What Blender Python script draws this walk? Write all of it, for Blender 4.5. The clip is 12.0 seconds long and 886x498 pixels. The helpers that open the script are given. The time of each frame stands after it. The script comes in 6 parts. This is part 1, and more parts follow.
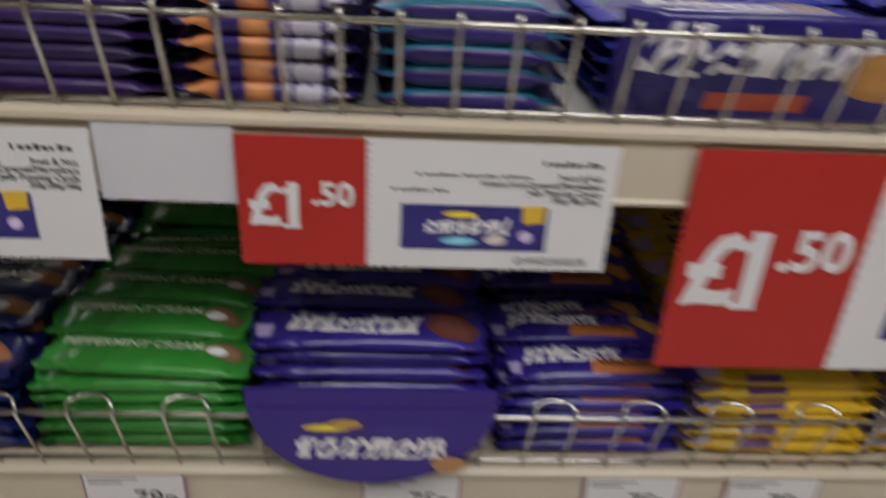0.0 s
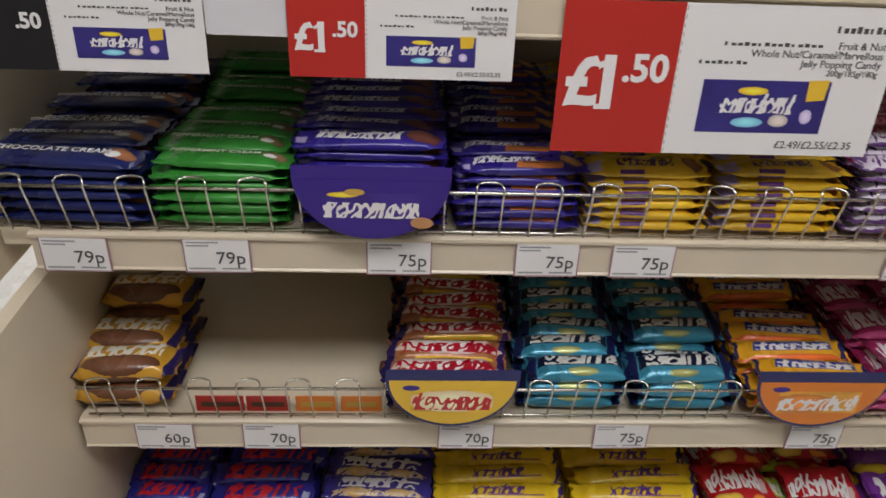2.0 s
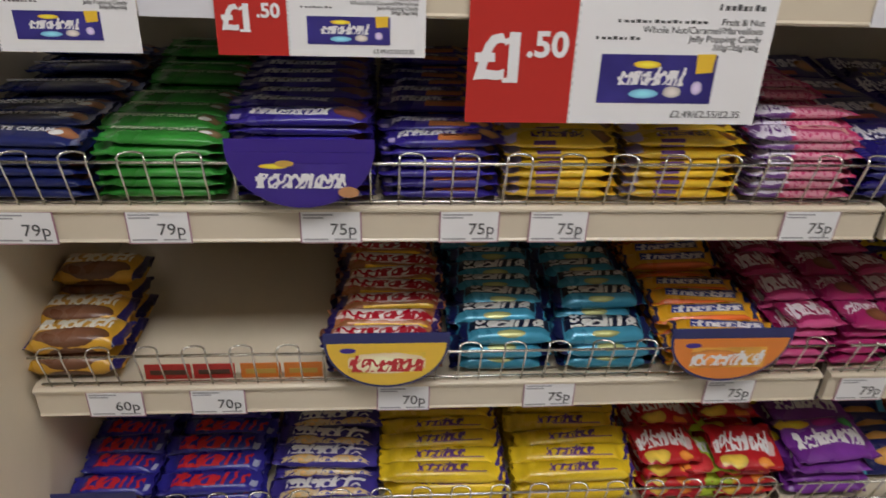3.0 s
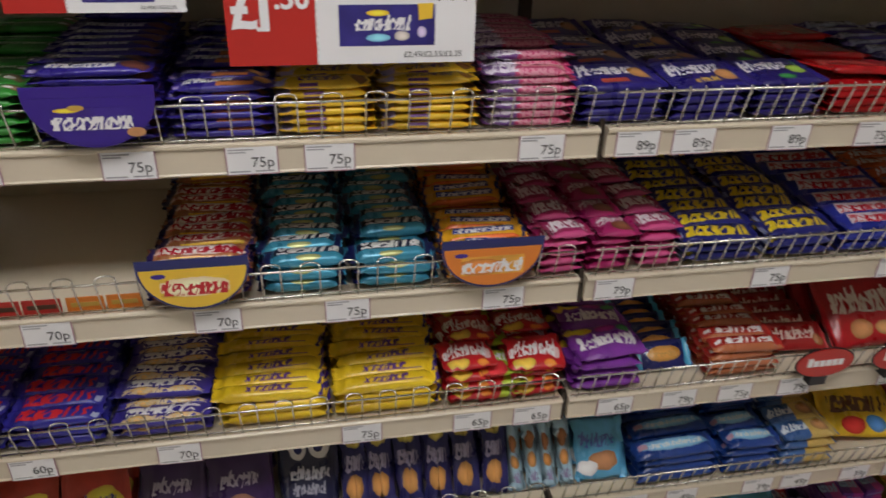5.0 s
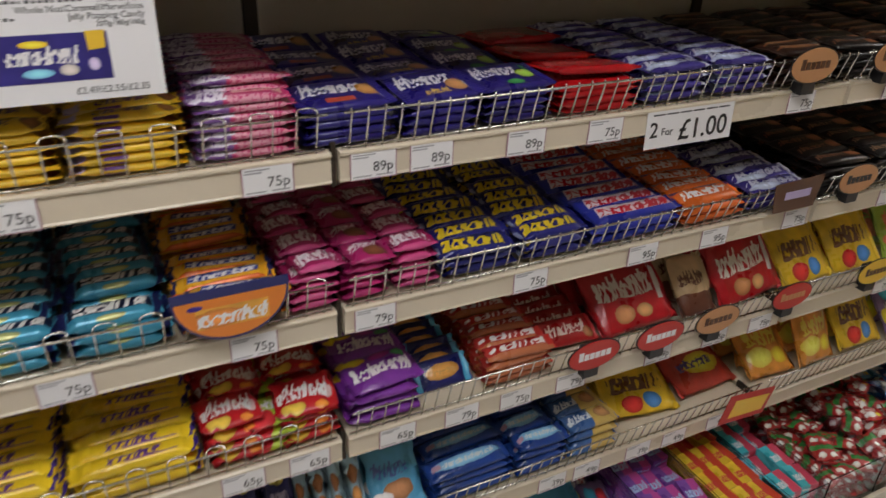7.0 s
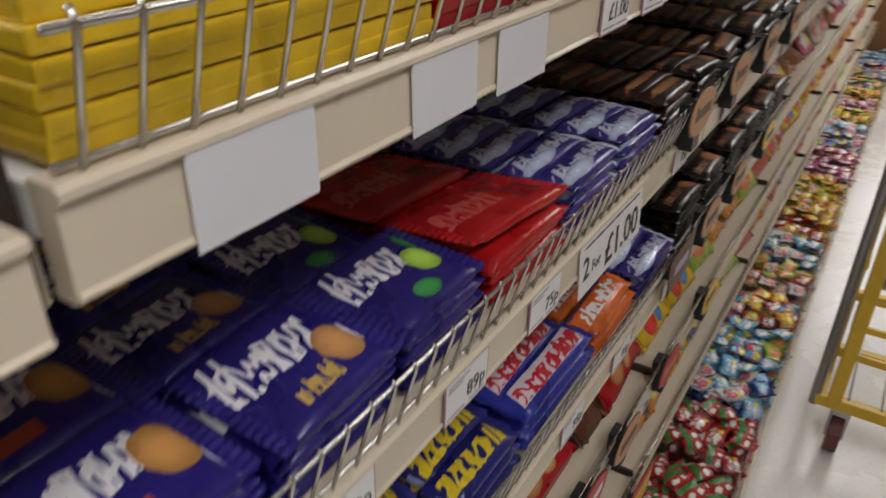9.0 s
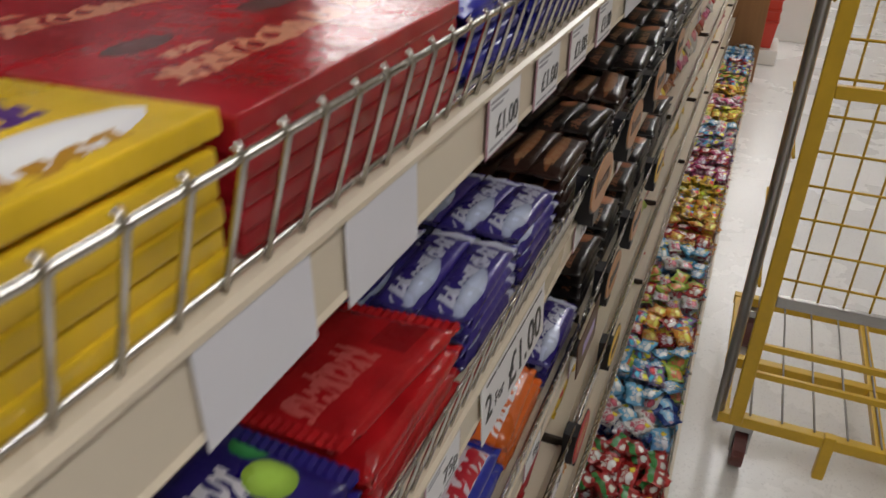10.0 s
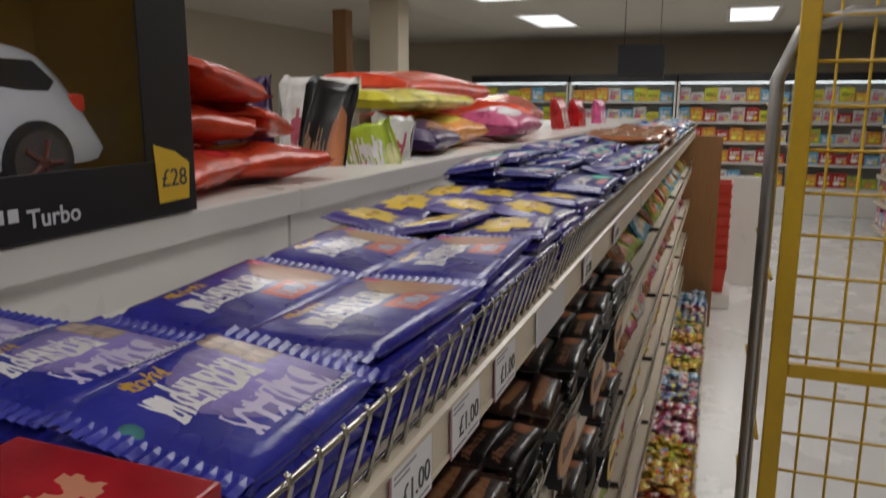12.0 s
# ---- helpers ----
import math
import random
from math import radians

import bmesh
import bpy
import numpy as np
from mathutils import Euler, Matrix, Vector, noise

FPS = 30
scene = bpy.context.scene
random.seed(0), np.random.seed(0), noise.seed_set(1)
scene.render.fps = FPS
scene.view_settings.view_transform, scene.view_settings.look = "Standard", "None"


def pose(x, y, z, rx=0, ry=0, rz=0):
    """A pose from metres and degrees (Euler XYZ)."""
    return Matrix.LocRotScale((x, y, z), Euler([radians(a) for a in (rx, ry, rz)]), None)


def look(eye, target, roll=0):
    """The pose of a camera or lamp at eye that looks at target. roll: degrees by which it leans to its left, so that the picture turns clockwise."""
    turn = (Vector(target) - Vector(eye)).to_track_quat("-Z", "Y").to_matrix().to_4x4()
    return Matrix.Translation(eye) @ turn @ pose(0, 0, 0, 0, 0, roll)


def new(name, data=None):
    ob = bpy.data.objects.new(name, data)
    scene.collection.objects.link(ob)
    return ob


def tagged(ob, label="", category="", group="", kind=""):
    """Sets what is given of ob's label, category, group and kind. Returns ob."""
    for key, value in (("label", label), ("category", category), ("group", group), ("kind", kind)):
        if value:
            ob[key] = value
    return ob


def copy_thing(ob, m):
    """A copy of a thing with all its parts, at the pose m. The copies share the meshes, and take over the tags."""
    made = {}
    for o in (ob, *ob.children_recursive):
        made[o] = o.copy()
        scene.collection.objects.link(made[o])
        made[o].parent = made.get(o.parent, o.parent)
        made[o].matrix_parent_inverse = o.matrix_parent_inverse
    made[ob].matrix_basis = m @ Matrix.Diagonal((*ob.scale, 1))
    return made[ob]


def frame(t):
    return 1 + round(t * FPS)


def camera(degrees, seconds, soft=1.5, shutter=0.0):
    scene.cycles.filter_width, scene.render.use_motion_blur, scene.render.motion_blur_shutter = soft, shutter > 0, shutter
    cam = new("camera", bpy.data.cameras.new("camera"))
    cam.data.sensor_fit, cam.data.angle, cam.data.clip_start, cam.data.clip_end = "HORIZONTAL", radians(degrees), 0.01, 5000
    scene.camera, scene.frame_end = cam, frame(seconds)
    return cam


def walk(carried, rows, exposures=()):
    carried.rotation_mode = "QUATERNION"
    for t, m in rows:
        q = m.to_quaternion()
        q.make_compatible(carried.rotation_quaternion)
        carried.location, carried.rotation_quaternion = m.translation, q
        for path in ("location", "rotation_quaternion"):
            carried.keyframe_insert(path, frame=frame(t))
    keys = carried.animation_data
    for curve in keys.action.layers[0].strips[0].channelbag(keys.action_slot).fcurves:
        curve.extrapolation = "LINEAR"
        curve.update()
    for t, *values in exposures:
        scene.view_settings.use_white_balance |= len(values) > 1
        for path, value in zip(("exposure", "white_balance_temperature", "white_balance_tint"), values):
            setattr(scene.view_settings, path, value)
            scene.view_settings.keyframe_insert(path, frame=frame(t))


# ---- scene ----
cam = camera(61.5, 12.0, shutter=0.5)
PATH = [
    (0, (0.350, -0.362, 1.572), (0.475, 1.378, 0.593), 3.52),
    (0.5, (0.452, -0.484, 1.567), (0.523, 1.248, 0.570), 2.79),
    (1, (0.460, -0.567, 1.562), (0.518, 1.174, 0.579), 2.53),
    (1.5, (0.412, -0.619, 1.570), (0.453, 1.104, 0.554), 2.25),
    (2, (0.371, -0.656, 1.565), (0.471, 1.073, 0.565), 2.45),
    (2.5, (0.386, -0.681, 1.564), (0.521, 1.046, 0.564), 2.36),
    (4.5, (0.547, -0.892, 1.557), (0.840, 0.831, 0.584), 2.29),
    (5, (0.581, -0.933, 1.554), (0.935, 0.777, 0.580), 1.91),
    (5.5, (0.641, -0.990, 1.557), (1.064, 0.711, 0.593), 2.06),
    (6, (0.649, -0.973, 1.563), (1.249, 0.665, 0.586), 2.26),
    (6.5, (0.677, -0.963, 1.549), (1.373, 0.659, 0.607), 2.15),
    (8.5, (0.823, -0.336, 1.574), (2.149, 0.768, 0.563), 2.37),
    (9, (0.890, -0.226, 1.557), (2.377, 0.688, 0.580), 0.97),
    (9.5, (0.975, -0.150, 1.563), (2.571, 0.558, 0.588), 1.14),
    (10, (1.067, -0.150, 1.591), (2.684, 0.508, 0.614), 1.08),
    (10.5, (1.141, -0.177, 1.627), (2.776, 0.444, 0.656), 0.70),
    (11, (1.207, -0.154, 1.643), (2.881, 0.478, 0.750), 0.68),
    (11.5, (1.247, -0.154, 1.656), (3.028, 0.507, 1.032), 0.29),
    (12, (1.235, -0.167, 1.653), (3.079, 0.507, 1.266), 0.20),
]
walk(cam, [(t, look(eye, target, roll)) for t, eye, target, roll in PATH], exposures=((0, -0.2), (1.5, 0.14), (4.5, 0.24), (6.5, 0.28), (8.5, 0.1), (10.5, -0.15), (11.5, -0.3), (12, -0.58)))

# ---- light ----
world = bpy.data.worlds.new("shop_air")
scene.world = world
world.use_nodes = True
world.node_tree.nodes["Background"].inputs[0].default_value = (0.8, 0.85, 1.0, 1)
world.node_tree.nodes["Background"].inputs[1].default_value = 0.01
CEIL = 2.75


def ceiling_lamp(x, y, power):
    """Light of one recessed fluorescent fitting, just under its diffuser."""
    data = bpy.data.lights.new("fluorescent_light", "AREA")
    data.shape, data.size, data.size_y, data.energy = "RECTANGLE", 1.5, 0.5, power
    data.color = (1.0, 0.972, 0.95)
    ob = new("fluorescent_light", data)
    ob.matrix_world = pose(x, y, CEIL - 0.06)
    return ob


LAMPS = [(-2.7, -0.8), (0.6, -0.95), (3.1, 0.12), (5.4, -0.6)] + [(x, 2.1) for x in (-1.75, 0.9, 3.1, 5.4)] + [(x, y) for x in (8.6, 11.6) for y in (-0.46, 2.1)]
for lx, ly in LAMPS:
    ceiling_lamp(lx, ly, 10 if lx < -2 and ly < 0 else 12 if ly == 0.12 else 23 if lx > 4 and ly < 0 else 18)

# ---- materials ----


class Nodes:
    """A short way to write node trees."""

    def __init__(self, name):
        self.mat = bpy.data.materials.new(name)
        self.mat.use_nodes = True
        self.t = self.mat.node_tree
        self.bsdf = self.t.nodes["Principled BSDF"]

    def put(self, socket, value):
        if isinstance(value, bpy.types.NodeSocket):
            self.t.links.new(value, socket)
        else:
            socket.default_value = value

    def math(self, op, a, b=0.0, c=0.0):
        n = self.t.nodes.new("ShaderNodeMath")
        n.operation = op
        for i, v in enumerate((a, b, c)):
            self.put(n.inputs[i], v)
        return n.outputs[0]

    def mix(self, fac, a, b):
        n = self.t.nodes.new("ShaderNodeMix")
        n.data_type = "RGBA"
        self.put(n.inputs[0], fac)
        for s, v in ((n.inputs[6], a), (n.inputs[7], b)):
            self.put(s, v if isinstance(v, bpy.types.NodeSocket) else (*v[:3], 1))
        return n.outputs[2]

    def noise(self, vec, scale, detail=3.0, rough=0.5):
        n = self.t.nodes.new("ShaderNodeTexNoise")
        if vec is not None:
            self.put(n.inputs["Vector"], vec)
        n.inputs["Scale"].default_value, n.inputs["Detail"].default_value, n.inputs["Roughness"].default_value = scale, detail, rough
        return n.outputs[0]

    def coords(self, which):
        return self.t.nodes.new("ShaderNodeTexCoord").outputs[which]

    def scaled(self, vec, s, offset=None):
        n = self.t.nodes.new("ShaderNodeMapping")
        self.put(n.inputs[0], vec)
        n.inputs[3].default_value = s
        if offset is not None:
            self.put(n.inputs[1], offset)
        return n.outputs[0]

    def bump(self, height, strength, distance=0.002):
        n = self.t.nodes.new("ShaderNodeBump")
        n.inputs["Strength"].default_value, n.inputs["Distance"].default_value = strength, distance
        self.put(n.inputs["Height"], height)
        self.t.links.new(n.outputs[0], self.bsdf.inputs["Normal"])

    def ramp(self, fac, lo, hi):
        n = self.t.nodes.new("ShaderNodeMapRange")
        self.put(n.inputs[0], fac)
        n.inputs[1].default_value, n.inputs[2].default_value = lo, hi
        return n.outputs[0]

    def random(self):
        return self.t.nodes.new("ShaderNodeObjectInfo").outputs["Random"]


def plain(name, color, rough=0.5, metal=0.0, var=0.12, scale=12.0, bump=0.08, grain=180.0, stretch=(1, 1, 1)):
    """Paint, plastic, metal or card with stains at one scale and grain at another."""
    n = Nodes(name)
    at = n.scaled(n.coords("Object"), stretch)
    broad, fine = n.noise(at, scale, 4), n.noise(at, grain, 2)
    dark = tuple(c * (1 - var) for c in color)
    light = tuple(min(1, c * (1 + var * 0.6)) for c in color)
    n.put(n.bsdf.inputs["Base Color"], n.mix(n.math("ADD", n.math("MULTIPLY", broad, 0.7), n.math("MULTIPLY", fine, 0.3)), dark, light))
    n.put(n.bsdf.inputs["Roughness"], n.math("ADD", rough - 0.08, n.math("MULTIPLY", broad, 0.16)))
    n.bsdf.inputs["Metallic"].default_value = metal
    n.bump(fine, bump, 0.001)
    return n.mat


def script(n, U, V, u0, u1, v0, v1, letters):
    """Flowing strokes that stand for a printed word: curled lines crossed by uprights of uneven height."""
    fy = n.math("DIVIDE", n.math("SUBTRACT", V, v0), v1 - v0)
    run = n.math("MULTIPLY", n.math("SUBTRACT", U, u0), letters / (u1 - u0))
    run = n.math("ADD", run, n.math("MULTIPLY", fy, -0.22))
    pick = n.math("FRACT", n.math("MULTIPLY", n.math("SINE", n.math("ADD", n.math("MULTIPLY", n.math("FLOOR", run), 12.99), letters + 3.7 * u0)), 43.758))
    fx = n.math("FRACT", run)
    at = n.t.nodes.new("ShaderNodeCombineXYZ")
    n.put(at.inputs[0], n.math("ADD", n.math("MULTIPLY", run, 1.55), letters * 7.3 + u0 * 31.0))
    n.put(at.inputs[1], n.math("MULTIPLY", fy, 1.9))
    curl = n.math("LESS_THAN", n.math("ABSOLUTE", n.math("SUBTRACT", n.noise(at.outputs[0], 1.0, 0), 0.5)), 0.1)
    low = n.math("LESS_THAN", fy, 0.78)
    tall = n.math("ADD", 0.74, n.math("MULTIPLY", n.math("GREATER_THAN", pick, 0.66), 0.26))
    place = n.math("ADD", 0.2, n.math("MULTIPLY", pick, 0.4))
    stem = n.math("MULTIPLY", n.math("LESS_THAN", n.math("ABSOLUTE", n.math("SUBTRACT", fx, place)), 0.17), n.math("LESS_THAN", fy, tall))
    stem = n.math("MULTIPLY", stem, n.math("GREATER_THAN", pick, 0.28))
    return n.math("MAXIMUM", n.math("MULTIPLY", curl, low), stem)


def printed(name, base, marks, rough=0.27, crinkle=0.45, tint=0.25, metal=0.0):
    """Printed foil. marks, in the pack's own length u and width v: ("word", u0, u1, v0, v1, colour, letters), ("oval", u, v, ru, rv, colour), ("box", u0, u1, v0, v1, colour)."""
    n = Nodes(name)
    uvn = n.t.nodes.new("ShaderNodeUVMap")
    sep = n.t.nodes.new("ShaderNodeSeparateXYZ")
    n.put(sep.inputs[0], uvn.outputs[0])
    U, V = sep.outputs[0], sep.outputs[1]
    rnd = n.random()
    obj = n.coords("Object")
    shade = n.noise(obj, 22, 2)
    col = n.mix(n.ramp(shade, 0.3, 0.75), tuple(c * (1 - tint) for c in base), tuple(min(1, c * (1 + tint) + 0.004) for c in base))
    wob = n.math("MULTIPLY", n.math("SUBTRACT", n.noise(uvn.outputs[0], 7, 2), 0.5), 0.12)
    for m in marks:
        if m[0] == "oval":
            _, u, v, ru, rv, c = m
            dx = n.math("DIVIDE", n.math("SUBTRACT", U, u), ru)
            dy = n.math("DIVIDE", n.math("SUBTRACT", V, v), rv)
            d = n.math("ADD", n.math("ADD", n.math("MULTIPLY", dx, dx), n.math("MULTIPLY", dy, dy)), n.math("MULTIPLY", wob, 5))
            fac = n.math("LESS_THAN", d, 1.0)
            c2 = tuple(min(1, k * 1.7 + 0.02) for k in c)
            col = n.mix(fac, col, n.mix(n.ramp(d, 0.0, 0.9), c2, c))
            continue
        u0, u1, v0, v1, c = m[1:6]
        us = n.math("SUBTRACT", U, n.math("MULTIPLY", n.math("SUBTRACT", V, 0.5), 0.05))
        a = n.math("DIVIDE", n.math("ABSOLUTE", n.math("SUBTRACT", us, (u0 + u1) / 2)), (u1 - u0) / 2)
        if m[0] == "word":
            mid, hgt = (v0 + v1) / 2, (v1 - v0) * 0.56
            v0, v1 = mid - hgt, mid + hgt
        lift = wob if m[0] == "word" else 0.0
        b = n.math("DIVIDE", n.math("ABSOLUTE", n.math("SUBTRACT", n.math("ADD", V, lift), (v0 + v1) / 2)), (v1 - v0) / 2)
        fac = n.math("LESS_THAN", n.math("MAXIMUM", a, b), 1.0)
        if m[0] == "word":
            fac = n.math("MULTIPLY", fac, script(n, us, n.math("ADD", V, lift), u0, u1, v0, v1, m[6]))
        col = n.mix(fac, col, c)
    n.put(n.bsdf.inputs["Base Color"], col)
    n.put(n.bsdf.inputs["Roughness"], n.math("ADD", rough - 0.06, n.math("MULTIPLY", shade, 0.16)))
    n.bsdf.inputs["Metallic"].default_value = metal
    n.bsdf.inputs["Coat Weight"].default_value = 0.25
    n.bsdf.inputs["Coat Roughness"].default_value = 0.15
    off = n.t.nodes.new("ShaderNodeCombineXYZ")
    n.put(off.inputs[0], n.math("MULTIPLY", rnd, 9.0))
    creases = n.noise(n.scaled(obj, (60, 26, 26), off.outputs[0]), 1.0, 2)
    n.bump(n.math("ADD", creases, n.math("MULTIPLY", n.noise(obj, 190, 1), 0.25)), crinkle, 0.004)
    return n.mat


WHITE, NAVY, PURPLE = (0.82, 0.8, 0.82), (0.012, 0.016, 0.11), (0.045, 0.018, 0.26)
RED, GOLD, BROWN = (0.55, 0.02, 0.02), (0.8, 0.5, 0.03), (0.16, 0.05, 0.02)
ORANGE, TEAL, LIME = (0.75, 0.22, 0.03), (0.02, 0.33, 0.45), (0.45, 0.6, 0.04)
PINK, SKY, LILAC = (0.55, 0.03, 0.16), (0.2, 0.5, 0.75), (0.5, 0.42, 0.68)

cream = plain("cream_shelf_paint", (0.72, 0.63, 0.49), 0.42, var=0.08, scale=5, grain=90)
strip_mat = plain("cream_price_strip", (0.69, 0.6, 0.47), 0.3, var=0.06, scale=6, grain=120, bump=0.03)
panel_mat = plain("cream_back_panel", (0.66, 0.6, 0.47), 0.55, var=0.1, scale=3, grain=70, bump=0.05)
white_board = plain("white_shelf_board", (0.82, 0.8, 0.76), 0.3, var=0.05, scale=6, bump=0.03)
wire_mat = plain("bright_zinc_wire", (0.66, 0.64, 0.6), 0.24, 1.0, var=0.15, scale=60, bump=0.05)
slot_mat = plain("dark_upright_steel", (0.05, 0.035, 0.025), 0.5, 0.3, var=0.3)
paper = plain("white_paper", (0.84, 0.83, 0.85), 0.6, var=0.04, scale=20, bump=0.02)
paper_grey = plain("plain_label_paper", (0.72, 0.71, 0.76), 0.6, var=0.05, scale=20, bump=0.02)
mauve = plain("mauve_print", (0.42, 0.23, 0.29), 0.6, var=0.1)
ink = plain("dark_grey_ink", (0.07, 0.07, 0.075), 0.6, var=0.1)
faint_ink = plain("faint_grey_ink", (0.38, 0.37, 0.4), 0.6, var=0.15)
black_ink = plain("black_ink", (0.012, 0.012, 0.014), 0.5, var=0.2)
red_card = plain("red_sign_card", (0.52, 0.028, 0.022), 0.42, var=0.08, scale=15, bump=0.02)
white_card = plain("white_sign_card", (0.83, 0.82, 0.84), 0.42, var=0.03, scale=15, bump=0.02)
black_card = plain("black_sign_card", (0.014, 0.014, 0.018), 0.4, var=0.2)
purple_card = plain("purple_card", PURPLE, 0.34, var=0.12, scale=18, bump=0.02)
navy_card = plain("navy_card", (0.02, 0.025, 0.14), 0.34, var=0.12, scale=18, bump=0.02)
yellow_card = plain("yellow_card", (0.86, 0.55, 0.05), 0.36, var=0.12, scale=18, bump=0.02)
orange_card = plain("orange_card", (0.8, 0.24, 0.03), 0.36, var=0.12, scale=18, bump=0.02)
tan_card = plain("tan_card", (0.55, 0.27, 0.12), 0.4, var=0.2, scale=25, bump=0.02)
brown_card = plain("brown_card", (0.1, 0.04, 0.02), 0.4, var=0.25, scale=25, bump=0.02)
pale_green_ink = plain("pale_green_ink", (0.6, 0.68, 0.5), 0.45)
gold_ink = plain("gold_ink", (0.65, 0.4, 0.08), 0.4, var=0.15)
lilac_ink = plain("lilac_ink", LILAC, 0.5)
dark_box = plain("dark_cardboard", (0.012, 0.012, 0.014), 0.5, var=0.3)
yellow_steel = plain("chipped_yellow_steel", (0.68, 0.42, 0.02), 0.38, 0.0, var=0.3, scale=14, bump=0.15, grain=60)
grey_tube = plain("galvanised_tube", (0.42, 0.41, 0.4), 0.38, 0.9, var=0.25, scale=20)
rubber = plain("grey_rubber", (0.05, 0.045, 0.045), 0.6, var=0.3)
wheel_mat = plain("maroon_wheel_rubber", (0.13, 0.035, 0.03), 0.5, var=0.35, scale=30)
oak = plain("varnished_oak", (0.3, 0.145, 0.055), 0.4, var=0.3, scale=9, grain=40, stretch=(6, 6, 0.5))
red_plastic = plain("red_plastic", (0.62, 0.05, 0.025), 0.35, var=0.12)
dark_plastic = plain("black_plastic", (0.02, 0.02, 0.022), 0.4, var=0.2)
car_paint = plain("white_car_paint", (0.48, 0.5, 0.53), 0.12, var=0.03, bump=0.0)
gold_board = plain("bronze_card_board", (0.15, 0.08, 0.014), 0.5, var=0.35, scale=8)
wall_mat = plain("cream_wall_paint", (0.52, 0.46, 0.36), 0.7, var=0.06, scale=1.5, grain=60)
ceiling_mat = plain("ceiling_tile", (0.6, 0.57, 0.5), 0.8, var=0.06, scale=2, grain=90)


def emitter(name, color, strength):
    n = Nodes(name)
    n.bsdf.inputs["Emission Color"].default_value = (*color, 1)
    n.bsdf.inputs["Emission Strength"].default_value = strength
    n.bsdf.inputs["Base Color"].default_value = (0.8, 0.8, 0.8, 1)
    return n.mat


diffuser_mat = emitter("lit_diffuser", (0.95, 0.97, 1.0), 1.6)
chiller_light = emitter("lit_chiller_tube", (0.85, 0.95, 1.0), 1.8)


def glass_mat(name, rough=0.05, color=(1, 1, 1), alpha=1.0):
    n = Nodes(name)
    n.bsdf.inputs["Base Color"].default_value = (*color, 1)
    n.bsdf.inputs["Roughness"].default_value = rough
    n.bsdf.inputs["Transmission Weight"].default_value = 1.0
    n.bsdf.inputs["IOR"].default_value = 1.2
    return n.mat


clear_plastic = glass_mat("clear_tray_plastic", 0.15, (0.95, 0.96, 1.0))


def floor_material():
    """Pale polished vinyl tiles, with scuffs."""
    n = Nodes("pale_floor_vinyl")
    at = n.coords("Object")
    stains, speck = n.noise(at, 1.6, 5, 0.6), n.noise(at, 140, 2)
    col = n.mix(n.ramp(stains, 0.3, 0.8), (0.8, 0.79, 0.775), (0.88, 0.875, 0.86))
    n.put(n.bsdf.inputs["Base Color"], n.mix(n.math("MULTIPLY", n.math("GREATER_THAN", speck, 0.64), 0.3), col, (0.5, 0.49, 0.48)))
    n.put(n.bsdf.inputs["Roughness"], n.math("ADD", 0.16, n.math("MULTIPLY", stains, 0.22)))
    return n.mat


floor_mat = floor_material()

# Printed wraps: base colour and plain shapes in the colours of the print; bubbly also has a painted sheen.
P = {}
P["navy_cream"] = printed("navy_wrap_white_print", (0.006, 0.013, 0.11), [("oval", 0.85, 0.55, 0.1, 0.25, (0.3, 0.12, 0.05)), ("oval", 0.81, 0.5, 0.05, 0.15, WHITE)])
P["green"] = printed("green_wrap", (0.035, 0.26, 0.035), [("oval", 0.86, 0.55, 0.09, 0.22, (0.2, 0.12, 0.06)), ("oval", 0.83, 0.5, 0.05, 0.12, WHITE), ("box", 0.0, 0.09, 0.2, 0.8, (0.05, 0.33, 0.06))])
P["purple"] = printed("purple_wrap", (0.03, 0.016, 0.25), [("word", 0.16, 0.72, 0.3, 0.78, WHITE, 9), ("oval", 0.86, 0.55, 0.11, 0.4, (0.14, 0.04, 0.03)), ("box", 0.02, 0.08, 0.3, 0.6, LILAC)])
P["nut"] = printed("purple_wrap_orange_flash", (0.03, 0.016, 0.25), [("word", 0.1, 0.6, 0.4, 0.85, WHITE, 9), ("box", 0.45, 0.82, 0.1, 0.42, (0.62, 0.2, 0.06)), ("oval", 0.88, 0.65, 0.09, 0.28, (0.5, 0.25, 0.06)), ("box", 0.02, 0.08, 0.2, 0.5, LILAC)])
P["caramel"] = printed("yellow_wrap_purple_script", (0.78, 0.5, 0.025), [("word", 0.28, 0.74, 0.3, 0.75, (0.09, 0.02, 0.14), 7), ("box", 0.01, 0.15, 0.1, 0.6, LILAC), ("oval", 0.9, 0.6, 0.08, 0.35, (0.22, 0.07, 0.02)), ("box", 0.3, 0.5, 0.02, 0.12, (0.12, 0.03, 0.2))])
P["pink"] = printed("pink_striped_wrap", (0.5, 0.03, 0.14), [("box", 0.0, 0.36, 0.0, 1.0, (0.16, 0.06, 0.25)), ("word", 0.02, 0.4, 0.1, 0.9, (0.75, 0.7, 0.8), 5), ("box", 0.45, 0.94, 0.45, 0.85, (0.72, 0.42, 0.36)), ("word", 0.5, 0.9, 0.55, 0.75, PINK, 11), ("word", 0.4, 1.0, 0.02, 0.32, (0.7, 0.3, 0.4), 9)])
